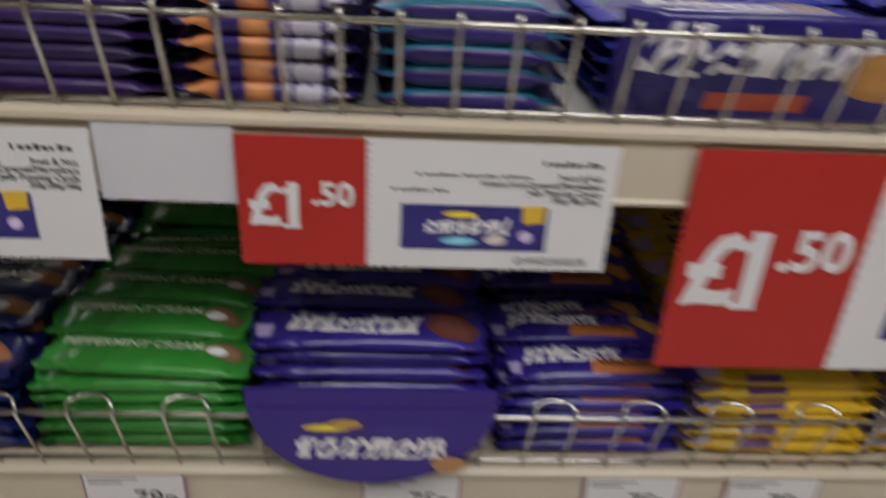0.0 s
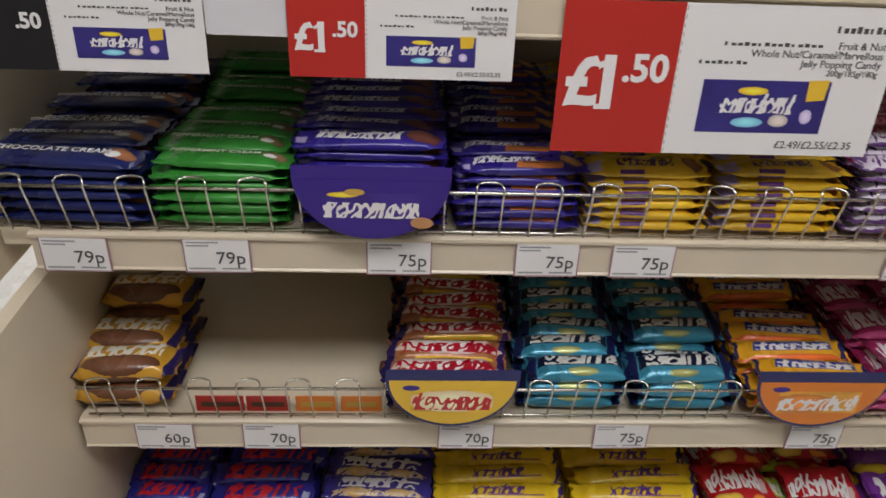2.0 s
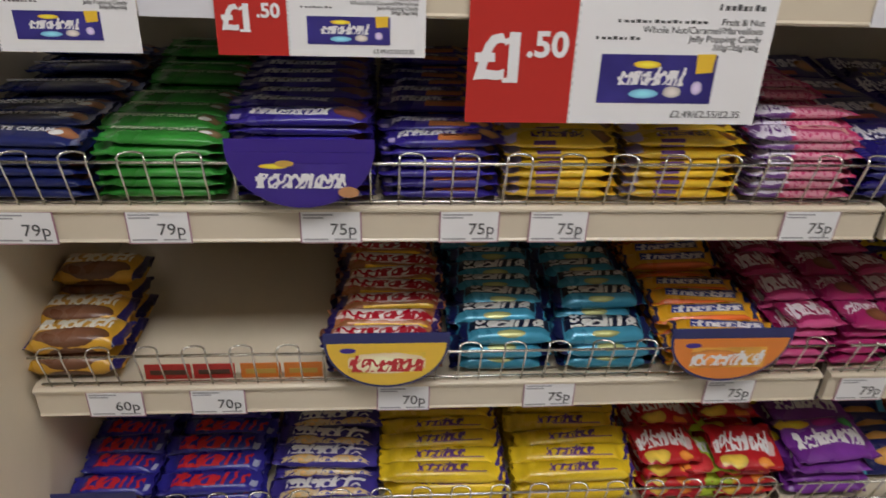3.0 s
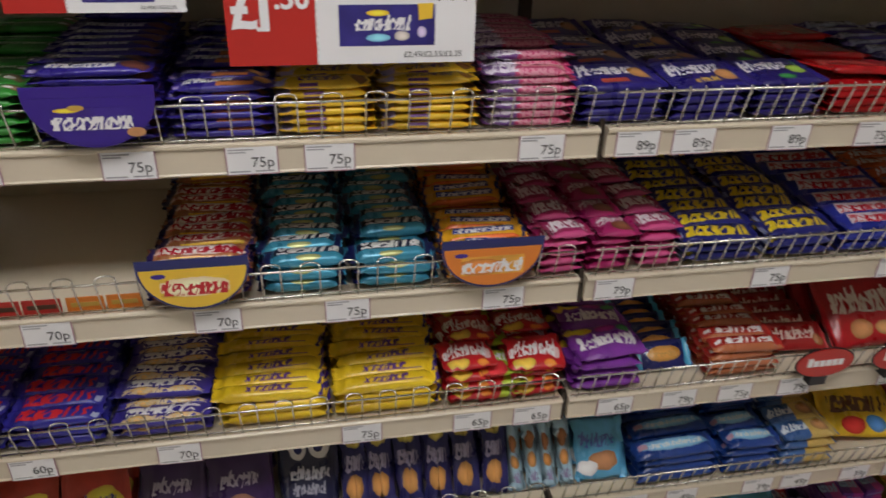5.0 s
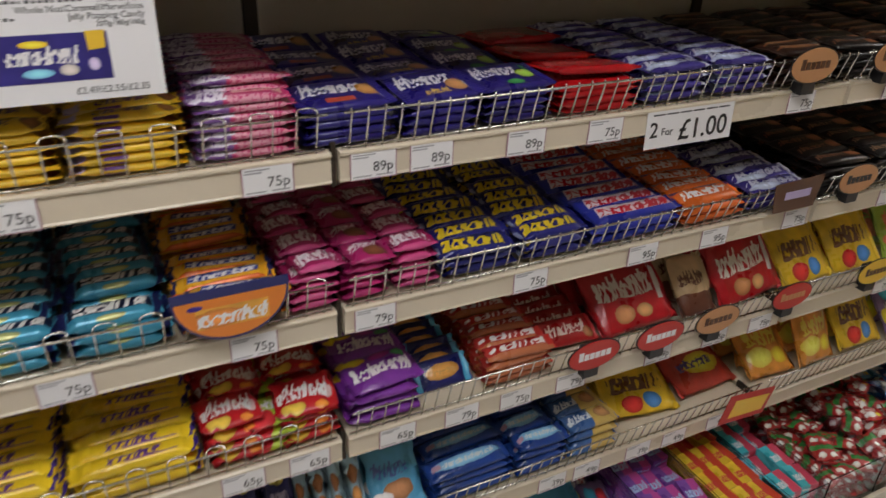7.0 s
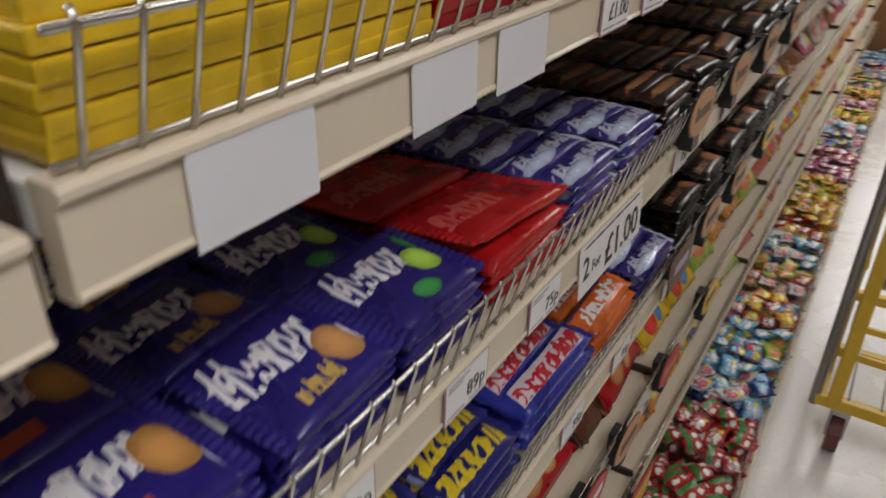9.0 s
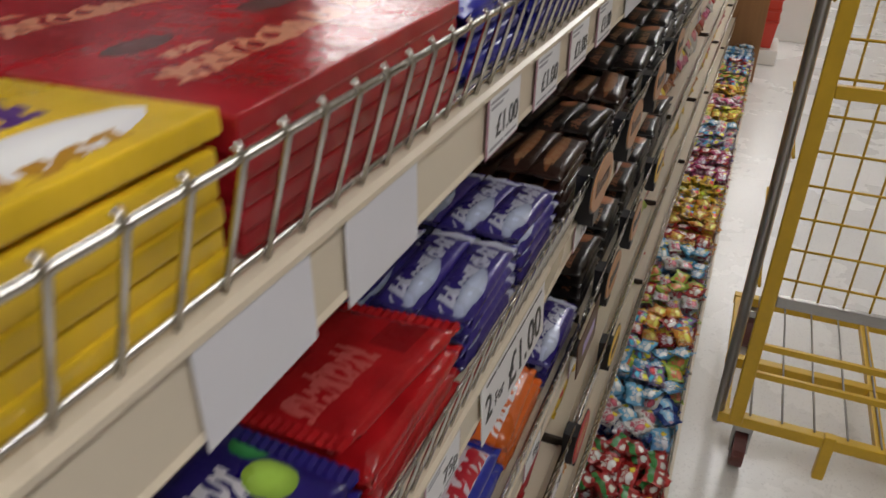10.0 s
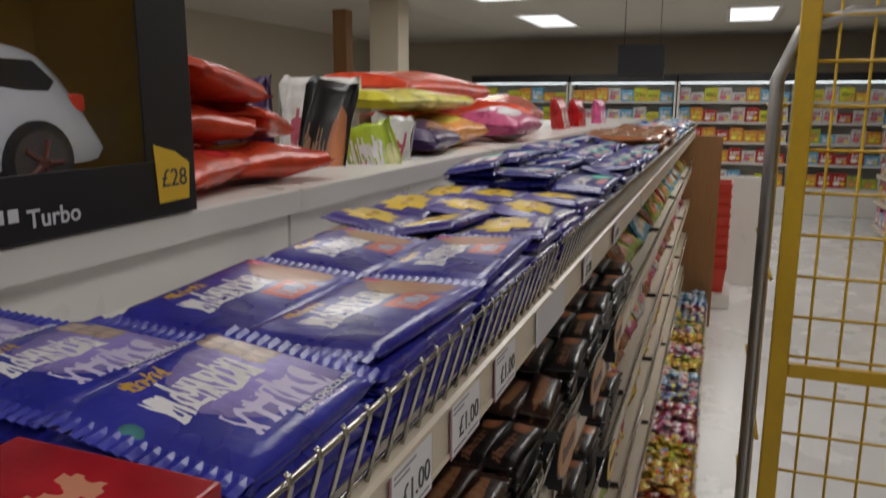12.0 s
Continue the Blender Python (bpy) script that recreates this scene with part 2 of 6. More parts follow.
P["tall"] = printed("purple_block_wrap", (0.018, 0.011, 0.17), [("word", 0.06, 0.8, 0.48, 0.88, (0.86, 0.84, 0.88), 8), ("oval", 0.82, 0.5, 0.13, 0.24, (0.46, 0.22, 0.06)), ("oval", 0.95, 0.25, 0.05, 0.16, (0.7, 0.7, 0.8)), ("box", 0.3, 0.62, 0.14, 0.3, (0.5, 0.08, 0.04))])
P["tall_nut"] = printed("purple_block_wrap_amber", (0.018, 0.011, 0.17), [("word", 0.04, 0.76, 0.48, 0.88, (0.86, 0.84, 0.88), 8), ("oval", 0.76, 0.36, 0.14, 0.2, (0.46, 0.22, 0.08)), ("word", 0.3, 0.62, 0.14, 0.3, (0.6, 0.4, 0.1), 5), ("oval", 0.93, 0.4, 0.06, 0.14, (0.75, 0.75, 0.85))])
P["tall_mint"] = printed("purple_block_wrap_green", (0.018, 0.011, 0.15), [("word", 0.04, 0.7, 0.5, 0.88, (0.82, 0.8, 0.84), 8), ("oval", 0.76, 0.45, 0.13, 0.18, (0.3, 0.48, 0.06)), ("oval", 0.5, 0.18, 0.12, 0.1, (0.03, 0.22, 0.05)), ("oval", 0.9, 0.72, 0.09, 0.14, (0.03, 0.25, 0.06))])
P["red"] = printed("plain_red_foil", (0.46, 0.008, 0.012), [("word", 0.08, 0.6, 0.3, 0.62, (0.6, 0.1, 0.09), 8), ("box", 0.66, 0.9, 0.15, 0.45, (0.3, 0.006, 0.01)), ("word", 0.1, 0.5, 0.74, 0.84, (0.26, 0.004, 0.008), 14)], rough=0.22, crinkle=0.9)
P["silver"] = printed("silver_violet_wrap", (0.045, 0.03, 0.24), [("word", 0.06, 0.9, 0.3, 0.8, (0.6, 0.62, 0.75), 8), ("oval", 0.3, 0.3, 0.25, 0.2, (0.4, 0.45, 0.62)), ("box", 0.9, 1, 0, 1, (0.6, 0.62, 0.75))], metal=0.15)
P["snack"] = printed("gold_and_brown_wrap", (0.6, 0.32, 0.03), [("box", 0.0, 0.1, 0, 1, (0.02, 0.015, 0.11)), ("box", 0.9, 1.0, 0, 1, (0.02, 0.015, 0.11)), ("oval", 0.5, 0.2, 0.36, 0.2, (0.12, 0.045, 0.02)), ("word", 0.16, 0.84, 0.42, 0.92, (0.85, 0.82, 0.74), 6)])
P["crunch"] = printed("copper_wrap_red_script", (0.42, 0.16, 0.06), [("box", 0.0, 0.07, 0, 1, (0.02, 0.012, 0.1)), ("box", 0.94, 1.0, 0, 1, (0.03, 0.012, 0.12)), ("oval", 0.52, 0.55, 0.44, 0.36, (0.78, 0.62, 0.58)), ("word", 0.11, 0.93, 0.3, 0.84, (0.5, 0.008, 0.03), 8), ("box", 0.25, 0.9, 0.02, 0.12, GOLD)], metal=0.12)
P["boost"] = printed("turquoise_and_navy_wrap", (0.05, 0.3, 0.46), [("box", 0.0, 0.09, 0, 1, (0.008, 0.012, 0.08)), ("box", 0.92, 1.0, 0, 1, (0.008, 0.012, 0.08)), ("oval", 0.5, 0.16, 0.14, 0.12, (0.3, 0.32, 0.12)), ("box", 0.1, 0.91, 0.4, 0.96, (0.006, 0.012, 0.045)), ("word", 0.16, 0.86, 0.46, 0.9, (0.88, 0.88, 0.86), 5)], metal=0.25)
P["star"] = printed("orange_wrap_white_word", (0.82, 0.4, 0.02), [("box", 0.0, 0.04, 0, 1, NAVY), ("box", 0.95, 1.0, 0, 1, NAVY), ("box", 0.16, 0.86, 0.36, 0.78, (0.05, 0.07, 0.3)), ("word", 0.18, 0.84, 0.4, 0.74, WHITE, 7), ("oval", 0.5, 0.1, 0.5, 0.1, (0.62, 0.12, 0.02))])
P["rose"] = printed("magenta_wrap", (0.34, 0.012, 0.1), [("word", 0.1, 0.92, 0.32, 0.86, (0.8, 0.72, 0.78), 6), ("box", 0.0, 1.0, 0.0, 0.14, (0.6, 0.08, 0.25))])
P["rose_open"] = printed("magenta_wrap_picture", (0.4, 0.02, 0.14), [("word", 0.12, 0.7, 0.5, 0.85, (0.76, 0.68, 0.74), 7), ("oval", 0.62, 0.35, 0.25, 0.22, BROWN)])
P["twirl"] = printed("navy_wrap_yellow_word", (0.014, 0.016, 0.17), [("word", 0.1, 0.9, 0.22, 0.86, (0.8, 0.6, 0.03), 5), ("box", 0.0, 0.06, 0.2, 0.6, (0.3, 0.35, 0.6))], metal=0.12)
P["bubble"] = printed("violet_wrap_red_word", (0.024, 0.02, 0.27), [("word", 0.14, 0.88, 0.24, 0.86, (0.6, 0.02, 0.03), 5), ("box", 0.9, 0.96, 0.2, 0.5, (0.4, 0.42, 0.6))])
P["bubble_duo"] = printed("blue_wrap_red_word_white_edge", (0.02, 0.03, 0.3), [("box", 0.1, 0.92, 0.2, 0.82, (0.7, 0.6, 0.66)), ("word", 0.11, 0.91, 0.24, 0.78, (0.55, 0.02, 0.04), 8)])
P["decker"] = printed("orange_wrap_navy_edge", (0.7, 0.14, 0.02), [("word", 0.1, 0.82, 0.32, 0.78, WHITE, 6), ("box", 0.0, 1, 0.86, 1.0, (0.1, 0.03, 0.12))])
P["picnic"] = printed("violet_wrap_yellow_flecks", (0.05, 0.035, 0.28), [("oval", 0.3, 0.2, 0.12, 0.16, (0.5, 0.3, 0.1)), ("oval", 0.7, 0.2, 0.12, 0.14, (0.5, 0.3, 0.1)), ("word", 0.14, 0.88, 0.4, 0.92, WHITE, 6), ("word", 0.1, 0.95, 0.08, 0.3, (0.65, 0.5, 0.3), 9)])
P["flake"] = printed("yellow_wrap_violet_script", (0.84, 0.56, 0.02), [("word", 0.3, 0.7, 0.3, 0.78, (0.1, 0.03, 0.22), 6), ("box", 0.44, 0.86, 0.22, 0.29, (0.3, 0.12, 0.2)), ("box", 0.965, 1.0, 0, 1, (0.05, 0.02, 0.22))])
P["fruit_red"] = printed("red_sweet_wrap", (0.5, 0.012, 0.02), [("word", 0.05, 0.92, 0.35, 0.75, WHITE, 8), ("oval", 0.3, 0.15, 0.2, 0.12, (0.6, 0.4, 0.05)), ("oval", 0.75, 0.12, 0.12, 0.1, ORANGE), ("box", 0.88, 0.96, 0.3, 0.6, (0.7, 0.5, 0.5))])
P["fruit_lime"] = printed("lime_and_red_sweet_wrap", (0.42, 0.55, 0.04), [("oval", 0.2, 0.2, 0.35, 0.3, (0.5, 0.02, 0.03)), ("word", 0.05, 0.7, 0.45, 0.82, WHITE, 6), ("oval", 0.85, 0.5, 0.12, 0.2, (0.7, 0.72, 0.3))])
P["fruit_violet"] = printed("violet_sweet_wrap", (0.2, 0.035, 0.33), [("word", 0.12, 0.94, 0.32, 0.7, WHITE, 8), ("oval", 0.2, 0.85, 0.2, 0.12, GOLD), ("oval", 0.6, 0.85, 0.15, 0.1, (0.4, 0.02, 0.3)), ("oval", 0.85, 0.8, 0.1, 0.1, (0.06, 0.3, 0.1))])
P["orange_log"] = printed("navy_wrap_tan_bars", (0.015, 0.02, 0.14), [("box", 0.0, 0.12, 0, 1, (0.08, 0.4, 0.65)), ("box", 0.88, 1.0, 0, 1, (0.08, 0.4, 0.65)), ("oval", 0.5, 0.5, 0.3, 0.28, (0.5, 0.24, 0.05)), ("word", 0.25, 0.75, 0.4, 0.62, (0.65, 0.35, 0.1), 6)])
P["hazel"] = printed("red_wrap_white_word_hazel", (0.45, 0.025, 0.02), [("box", 0.0, 1.0, 0.0, 0.3, (0.5, 0.16, 0.07)), ("word", 0.2, 0.88, 0.38, 0.82, WHITE, 5), ("box", 0.06, 0.14, 0.5, 0.7, WHITE)])
P["tease"] = printed("dark_red_box_print", (0.36, 0.012, 0.015), [("word", 0.15, 0.8, 0.35, 0.75, (0.75, 0.6, 0.55), 7), ("oval", 0.85, 0.3, 0.1, 0.2, (0.35, 0.15, 0.06))])
P["malt"] = printed("red_bag_white_word", (0.48, 0.012, 0.02), [("word", 0.1, 0.82, 0.45, 0.78, (0.85, 0.78, 0.74), 9), ("oval", 0.35, 0.22, 0.12, 0.12, (0.45, 0.2, 0.08)), ("oval", 0.6, 0.2, 0.11, 0.1, (0.5, 0.26, 0.1)), ("box", 0.86, 0.96, 0.3, 0.8, (0.75, 0.7, 0.7))])
P["minst"] = printed("cream_and_brown_bag", (0.6, 0.42, 0.24), [("box", 0, 1, 0, 0.35, (0.14, 0.05, 0.03)), ("word", 0.15, 0.85, 0.5, 0.72, (0.12, 0.04, 0.02), 8)])
P["yellow_bag"] = printed("yellow_bag", (0.82, 0.53, 0.03), [("word", 0.12, 0.88, 0.45, 0.8, (0.16, 0.06, 0.03), 5), ("oval", 0.35, 0.2, 0.14, 0.14, RED), ("oval", 0.65, 0.22, 0.14, 0.14, (0.05, 0.2, 0.5))])
P["dark_brown"] = printed("dark_brown_wrap", (0.007, 0.004, 0.004), [("oval", 0.78, 0.5, 0.14, 0.3, (0.34, 0.12, 0.05)), ("word", 0.1, 0.6, 0.4, 0.7, (0.26, 0.11, 0.06), 6)], rough=0.36)
P["ripple"] = printed("chestnut_wrap", (0.03, 0.01, 0.006), [("oval", 0.5, 0.55, 0.4, 0.2, (0.24, 0.09, 0.035)), ("word", 0.15, 0.85, 0.42, 0.7, (0.42, 0.22, 0.11), 6)], rough=0.34)
P["black_orange"] = printed("black_wrap_copper_ovals", (0.008, 0.007, 0.008), [("oval", 0.76, 0.5, 0.18, 0.36, (0.5, 0.19, 0.08)), ("word", 0.1, 0.55, 0.4, 0.7, (0.4, 0.24, 0.14), 6)], rough=0.34)
P["tablet_yellow"] = printed("yellow_tablet_wrap", (0.72, 0.47, 0.02), [("word", 0.2, 0.9, 0.5, 0.82, (0.1, 0.03, 0.2), 8), ("oval", 0.8, 0.25, 0.16, 0.16, WHITE), ("oval", 0.2, 0.3, 0.12, 0.2, (0.2, 0.07, 0.02)), ("word", 0.45, 0.9, 0.08, 0.2, (0.5, 0.25, 0.02), 9)], crinkle=0.3)
P["tablet_red"] = printed("red_tablet_wrap", (0.36, 0.01, 0.018), [("word", 0.1, 0.92, 0.36, 0.56, (0.62, 0.26, 0.16), 10), ("oval", 0.72, 0.8, 0.13, 0.1, (0.09, 0.035, 0.035)), ("oval", 0.25, 0.82, 0.1, 0.08, (0.09, 0.03, 0.03)), ("word", 0.2, 0.34, 0.6, 0.68, (0.62, 0.26, 0.16), 3)], rough=0.2, crinkle=0.3)
CLUSTER = [("oval", 0.76 + 0.055 * (k % 3), 0.62 + 0.13 * (k // 3), 0.04, 0.09, (0.36, 0.27, 0.22)) for k in range(8)]
# The first, large oval is the lilac sheen of ceiling light, painted as colour.
P["bubbly"] = printed("purple_tablet_bubbles_sheen", (0.026, 0.03, 0.34), [("oval", 0.66, 0.5, 0.36, 0.4, (0.2, 0.16, 0.42)), ("word", 0.2, 0.7, 0.5, 0.8, WHITE, 9), ("word", 0.3, 0.8, 0.16, 0.44, (0.66, 0.6, 0.82), 6), ("word", 0.24, 0.46, 0.83, 0.94, (0.62, 0.36, 0.06), 6)] + CLUSTER + [("word", 0.5, 0.8, 0.07, 0.11, LILAC, 12), ("oval", 0.08, 0.62, 0.04, 0.07, (0.04, 0.16, 0.17))], crinkle=0.3)
P["daim"] = printed("purple_tablet_red_flash", (0.03, 0.028, 0.32), [("word", 0.2, 0.68, 0.5, 0.82, WHITE, 9), ("oval", 0.82, 0.5, 0.15, 0.36, (0.36, 0.15, 0.07)), ("word", 0.7, 0.95, 0.25, 0.8, (0.5, 0.24, 0.12), 4), ("box", 0.5, 0.72, 0.12, 0.42, (0.6, 0.06, 0.03)), ("word", 0.53, 0.7, 0.18, 0.36, (0.4, 0.5, 0.7), 4), ("word", 0.22, 0.46, 0.84, 0.94, (0.62, 0.36, 0.06), 6), ("oval", 0.9, 0.86, 0.08, 0.1, (0.55, 0.05, 0.15))], crinkle=0.3)
P["starred"] = printed("purple_tablet_yellow_flash", (0.05, 0.028, 0.28), [("word", 0.3, 0.8, 0.04, 0.2, WHITE, 8), ("box", 0.14, 0.9, 0.46, 0.76, (0.9, 0.62, 0.03)), ("box", 0.3, 0.5, 0.22, 0.95, (0.9, 0.62, 0.03)), ("box", 0.5, 0.76, 0.3, 0.9, (0.9, 0.62, 0.03)), ("word", 0.36, 0.7, 0.54, 0.68, (0.6, 0.25, 0.02), 5)], crinkle=0.28)
P["deep_blue"] = printed("blue_tablet_white_print", (0.02, 0.02, 0.2), [("word", 0.2, 0.8, 0.45, 0.75, WHITE, 8), ("oval", 0.8, 0.3, 0.14, 0.2, (0.1, 0.5, 0.4)), ("oval", 0.5, 0.2, 0.2, 0.1, (0.5, 0.2, 0.25))], crinkle=0.28)
P["copper"] = printed("copper_foil_bag", (0.38, 0.14, 0.055), [("word", 0.2, 0.8, 0.4, 0.6, (0.7, 0.5, 0.35), 6)], rough=0.22, metal=0.2)
P["multi_red"] = printed("violet_multipack_red_edge", (0.03, 0.008, 0.1), [("box", 0.1, 0.6, 0.0, 0.12, (0.28, 0.015, 0.04)), ("word", 0.2, 0.8, 0.4, 0.7, (0.4, 0.08, 0.08), 6)], rough=0.4)
P["multi_amber"] = printed("violet_multipack_amber_marks", (0.03, 0.014, 0.17), [("oval", 0.14, 0.1, 0.09, 0.2, (0.5, 0.2, 0.07)), ("oval", 0.45, 0.1, 0.09, 0.2, (0.5, 0.2, 0.07)), ("word", 0.58, 0.96, 0.0, 0.3, (0.55, 0.52, 0.62), 4)], rough=0.4)
P["multi_teal"] = printed("violet_multipack_teal_edge", (0.028, 0.014, 0.16), [("box", 0.0, 1.0, 0.02, 0.2, (0.015, 0.15, 0.26))], rough=0.4)
P["multi_navy"] = printed("navy_multipack_red_bars", (0.03, 0.015, 0.22), [("box", 0.15, 0.8, 0.02, 0.2, (0.5, 0.03, 0.05))])
P["chew_red"] = printed("red_yellow_chew_bag", (0.5, 0.05, 0.03), [("oval", 0.6, 0.5, 0.3, 0.24, (0.8, 0.6, 0.05)), ("word", 0.2, 0.8, 0.45, 0.65, (0.12, 0.1, 0.3), 6)])
P["dusk"] = printed("dark_violet_bag", (0.05, 0.02, 0.1), [("word", 0.2, 0.8, 0.5, 0.7, (0.45, 0.4, 0.5), 6), ("oval", 0.5, 0.25, 0.25, 0.15, (0.3, 0.15, 0.1))])
P["eyes"] = printed("navy_bag_round_eyes", (0.012, 0.014, 0.06), [("oval", 0.32, 0.78, 0.17, 0.15, WHITE), ("oval", 0.7, 0.78, 0.17, 0.15, WHITE), ("oval", 0.34, 0.78, 0.08, 0.08, NAVY), ("oval", 0.68, 0.78, 0.08, 0.08, NAVY), ("word", 0.15, 0.85, 0.42, 0.55, (0.6, 0.6, 0.68), 8), ("word", 0.2, 0.8, 0.25, 0.36, (0.4, 0.4, 0.5), 8)])
P["mini_navy"] = printed("navy_small_bag_amber", (0.02, 0.02, 0.13), [("oval", 0.5, 0.3, 0.34, 0.16, (0.5, 0.24, 0.07)), ("word", 0.12, 0.88, 0.52, 0.75, (0.5, 0.46, 0.66), 5), ("oval", 0.5, 0.88, 0.3, 0.08, (0.6, 0.5, 0.12))])
P["mini_sky"] = printed("sky_small_bag_brown_figures", (0.4, 0.6, 0.74), [("oval", 0.5, 0.68, 0.3, 0.13, (0.36, 0.14, 0.05)), ("oval", 0.5, 0.4, 0.3, 0.11, (0.5, 0.22, 0.06)), ("word", 0.2, 0.8, 0.12, 0.25, (0.3, 0.25, 0.45), 4)])
P["sky_pack"] = printed("sky_blue_pack", (0.12, 0.42, 0.68), [("word", 0.1, 0.8, 0.55, 0.75, (0.1, 0.15, 0.45), 7), ("oval", 0.55, 0.3, 0.3, 0.16, (0.4, 0.18, 0.08)), ("oval", 0.2, 0.2, 0.2, 0.12, WHITE)])
P["blue_multi"] = printed("blue_multipack", (0.012, 0.05, 0.26), [("oval", 0.5, 0.5, 0.42, 0.3, (0.2, 0.42, 0.68)), ("word", 0.2, 0.84, 0.4, 0.62, (0.75, 0.8, 0.86), 8), ("box", 0.08, 0.18, 0.4, 0.62, (0.5, 0.3, 0.4))])
P["blue_amber"] = printed("blue_amber_multipack", (0.05, 0.13, 0.36), [("box", 0.5, 1.0, 0, 1, (0.6, 0.42, 0.12)), ("word", 0.06, 0.5, 0.35, 0.7, (0.7, 0.76, 0.84), 5), ("oval", 0.75, 0.5, 0.16, 0.3, (0.4, 0.2, 0.08))])
P["lemon"] = printed("lemon_chew_bag", (0.7, 0.62, 0.05), [("word", 0.1, 0.9, 0.35, 0.65, (0.2, 0.22, 0.05), 7), ("oval", 0.3, 0.8, 0.2, 0.12, LIME), ("oval", 0.7, 0.2, 0.2, 0.12, (0.6, 0.3, 0.1))])
P["berry"] = printed("sky_bag_red_print", (0.1, 0.42, 0.7), [("word", 0.15, 0.85, 0.5, 0.75, (0.6, 0.05, 0.05), 5), ("oval", 0.5, 0.25, 0.4, 0.16, (0.5, 0.06, 0.06))])
P["party"] = printed("party_mix_bag", (0.25, 0.18, 0.4), [("oval", 0.25, 0.3, 0.2, 0.2, (0.75, 0.6, 0.05)), ("oval", 0.7, 0.65, 0.22, 0.2, (0.6, 0.03, 0.05)), ("oval", 0.3, 0.75, 0.18, 0.15, (0.05, 0.4, 0.6)), ("oval", 0.72, 0.25, 0.18, 0.15, (0.1, 0.45, 0.12)), ("word", 0.15, 0.85, 0.42, 0.58, WHITE, 7)])
P["carton_violet"] = printed("violet_pink_carton", (0.22, 0.08, 0.42), [("box", 0.5, 1, 0, 1, (0.55, 0.08, 0.35)), ("word", 0.1, 0.92, 0.3, 0.6, (0.4, 0.6, 0.85), 5)], crinkle=0.05)
P["carton_yellow"] = printed("yellow_red_carton", (0.8, 0.55, 0.04), [("box", 0.55, 1, 0, 1, (0.6, 0.06, 0.03)), ("word", 0.1, 0.7, 0.3, 0.6, (0.6, 0.05, 0.06), 5)], crinkle=0.05)
P["carton_teal"] = printed("teal_red_carton", (0.06, 0.5, 0.6), [("box", 0.5, 1, 0, 1, (0.6, 0.06, 0.12)), ("word", 0.1, 0.6, 0.3, 0.6, WHITE, 5)], crinkle=0.05)
P["festive"] = printed("red_green_bag", (0.45, 0.03, 0.03), [("box", 0, 1, 0.55, 0.85, (0.05, 0.25, 0.06)), ("oval", 0.3, 0.25, 0.14, 0.14, (0.7, 0.6, 0.55)), ("oval", 0.7, 0.25, 0.14, 0.14, (0.7, 0.6, 0.55))])
P["crisp_red"] = printed("orange_red_crisp_bag", (0.62, 0.06, 0.02), [("oval", 0.3, 0.6, 0.2, 0.14, (0.75, 0.3, 0.04)), ("oval", 0.7, 0.3, 0.2, 0.2, (0.45, 0.02, 0.02))], rough=0.2, crinkle=0.8)
for nm, ca, cb in (("mix_pink", (0.6, 0.1, 0.25), (0.8, 0.7, 0.72)), ("mix_sky", (0.15, 0.45, 0.7), (0.82, 0.8, 0.8)), ("mix_orange", (0.75, 0.3, 0.05), (0.8, 0.65, 0.1)), ("mix_lime", (0.4, 0.55, 0.08), (0.75, 0.2, 0.1)), ("mix_white", (0.7, 0.68, 0.66), (0.5, 0.1, 0.15)), ("mix_red", (0.5, 0.03, 0.03), (0.8, 0.72, 0.66))):
    P[nm] = printed(nm + "_sweet_bag", ca, [("oval", 0.35, 0.3, 0.25, 0.16, cb), ("word", 0.15, 0.85, 0.5, 0.78, cb, 6), ("oval", 0.75, 0.28, 0.16, 0.14, GOLD)])

SIGN_PRINT = printed("printed_pack_picture", (0.03, 0.022, 0.2), [("word", 0.16, 0.74, 0.4, 0.74, WHITE, 8), ("oval", 0.4, 0.8, 0.12, 0.08, GOLD), ("oval", 0.4, 0.2, 0.13, 0.1, SKY), ("oval", 0.65, 0.24, 0.08, 0.12, (0.5, 0.45, 0.42)), ("oval", 0.86, 0.33, 0.05, 0.14, LILAC)], rough=0.45, crinkle=0.0)
CARD_PRINT = {
    "purple": printed("purple_card_print", PURPLE, [("word", 0.0, 1.0, 0.1, 0.75, WHITE, 9), ("oval", 0.2, 0.9, 0.16, 0.1, GOLD)], rough=0.4, crinkle=0.0),
    "yellow": printed("yellow_card_print", (0.86, 0.55, 0.05), [("oval", 0.5, 0.5, 0.55, 0.5, (0.86, 0.66, 0.4)), ("word", 0.02, 0.98, 0.12, 0.85, (0.55, 0.012, 0.02), 8)], rough=0.4, crinkle=0.0),
    "orange": printed("orange_card_print", (0.84, 0.4, 0.05), [("oval", 0.3, 0.45, 0.4, 0.45, (0.6, 0.2, 0.03)), ("word", 0.02, 0.98, 0.15, 0.8, WHITE, 7)], rough=0.4, crinkle=0.0),
    "navy": printed("navy_card_print", (0.02, 0.025, 0.14), [("word", 0.02, 0.98, 0.12, 0.85, (0.55, 0.02, 0.03), 5)], rough=0.4, crinkle=0.0),
}

# ---- shapes ----


def mesh_of(bm, name, material, smooth=False):
    me = bpy.data.meshes.new(name)
    bm.normal_update()
    bm.to_mesh(me)
    bm.free()
    me.materials.append(material)
    if smooth:
        me.polygons.foreach_set("use_smooth", [True] * len(me.polygons))
    return me


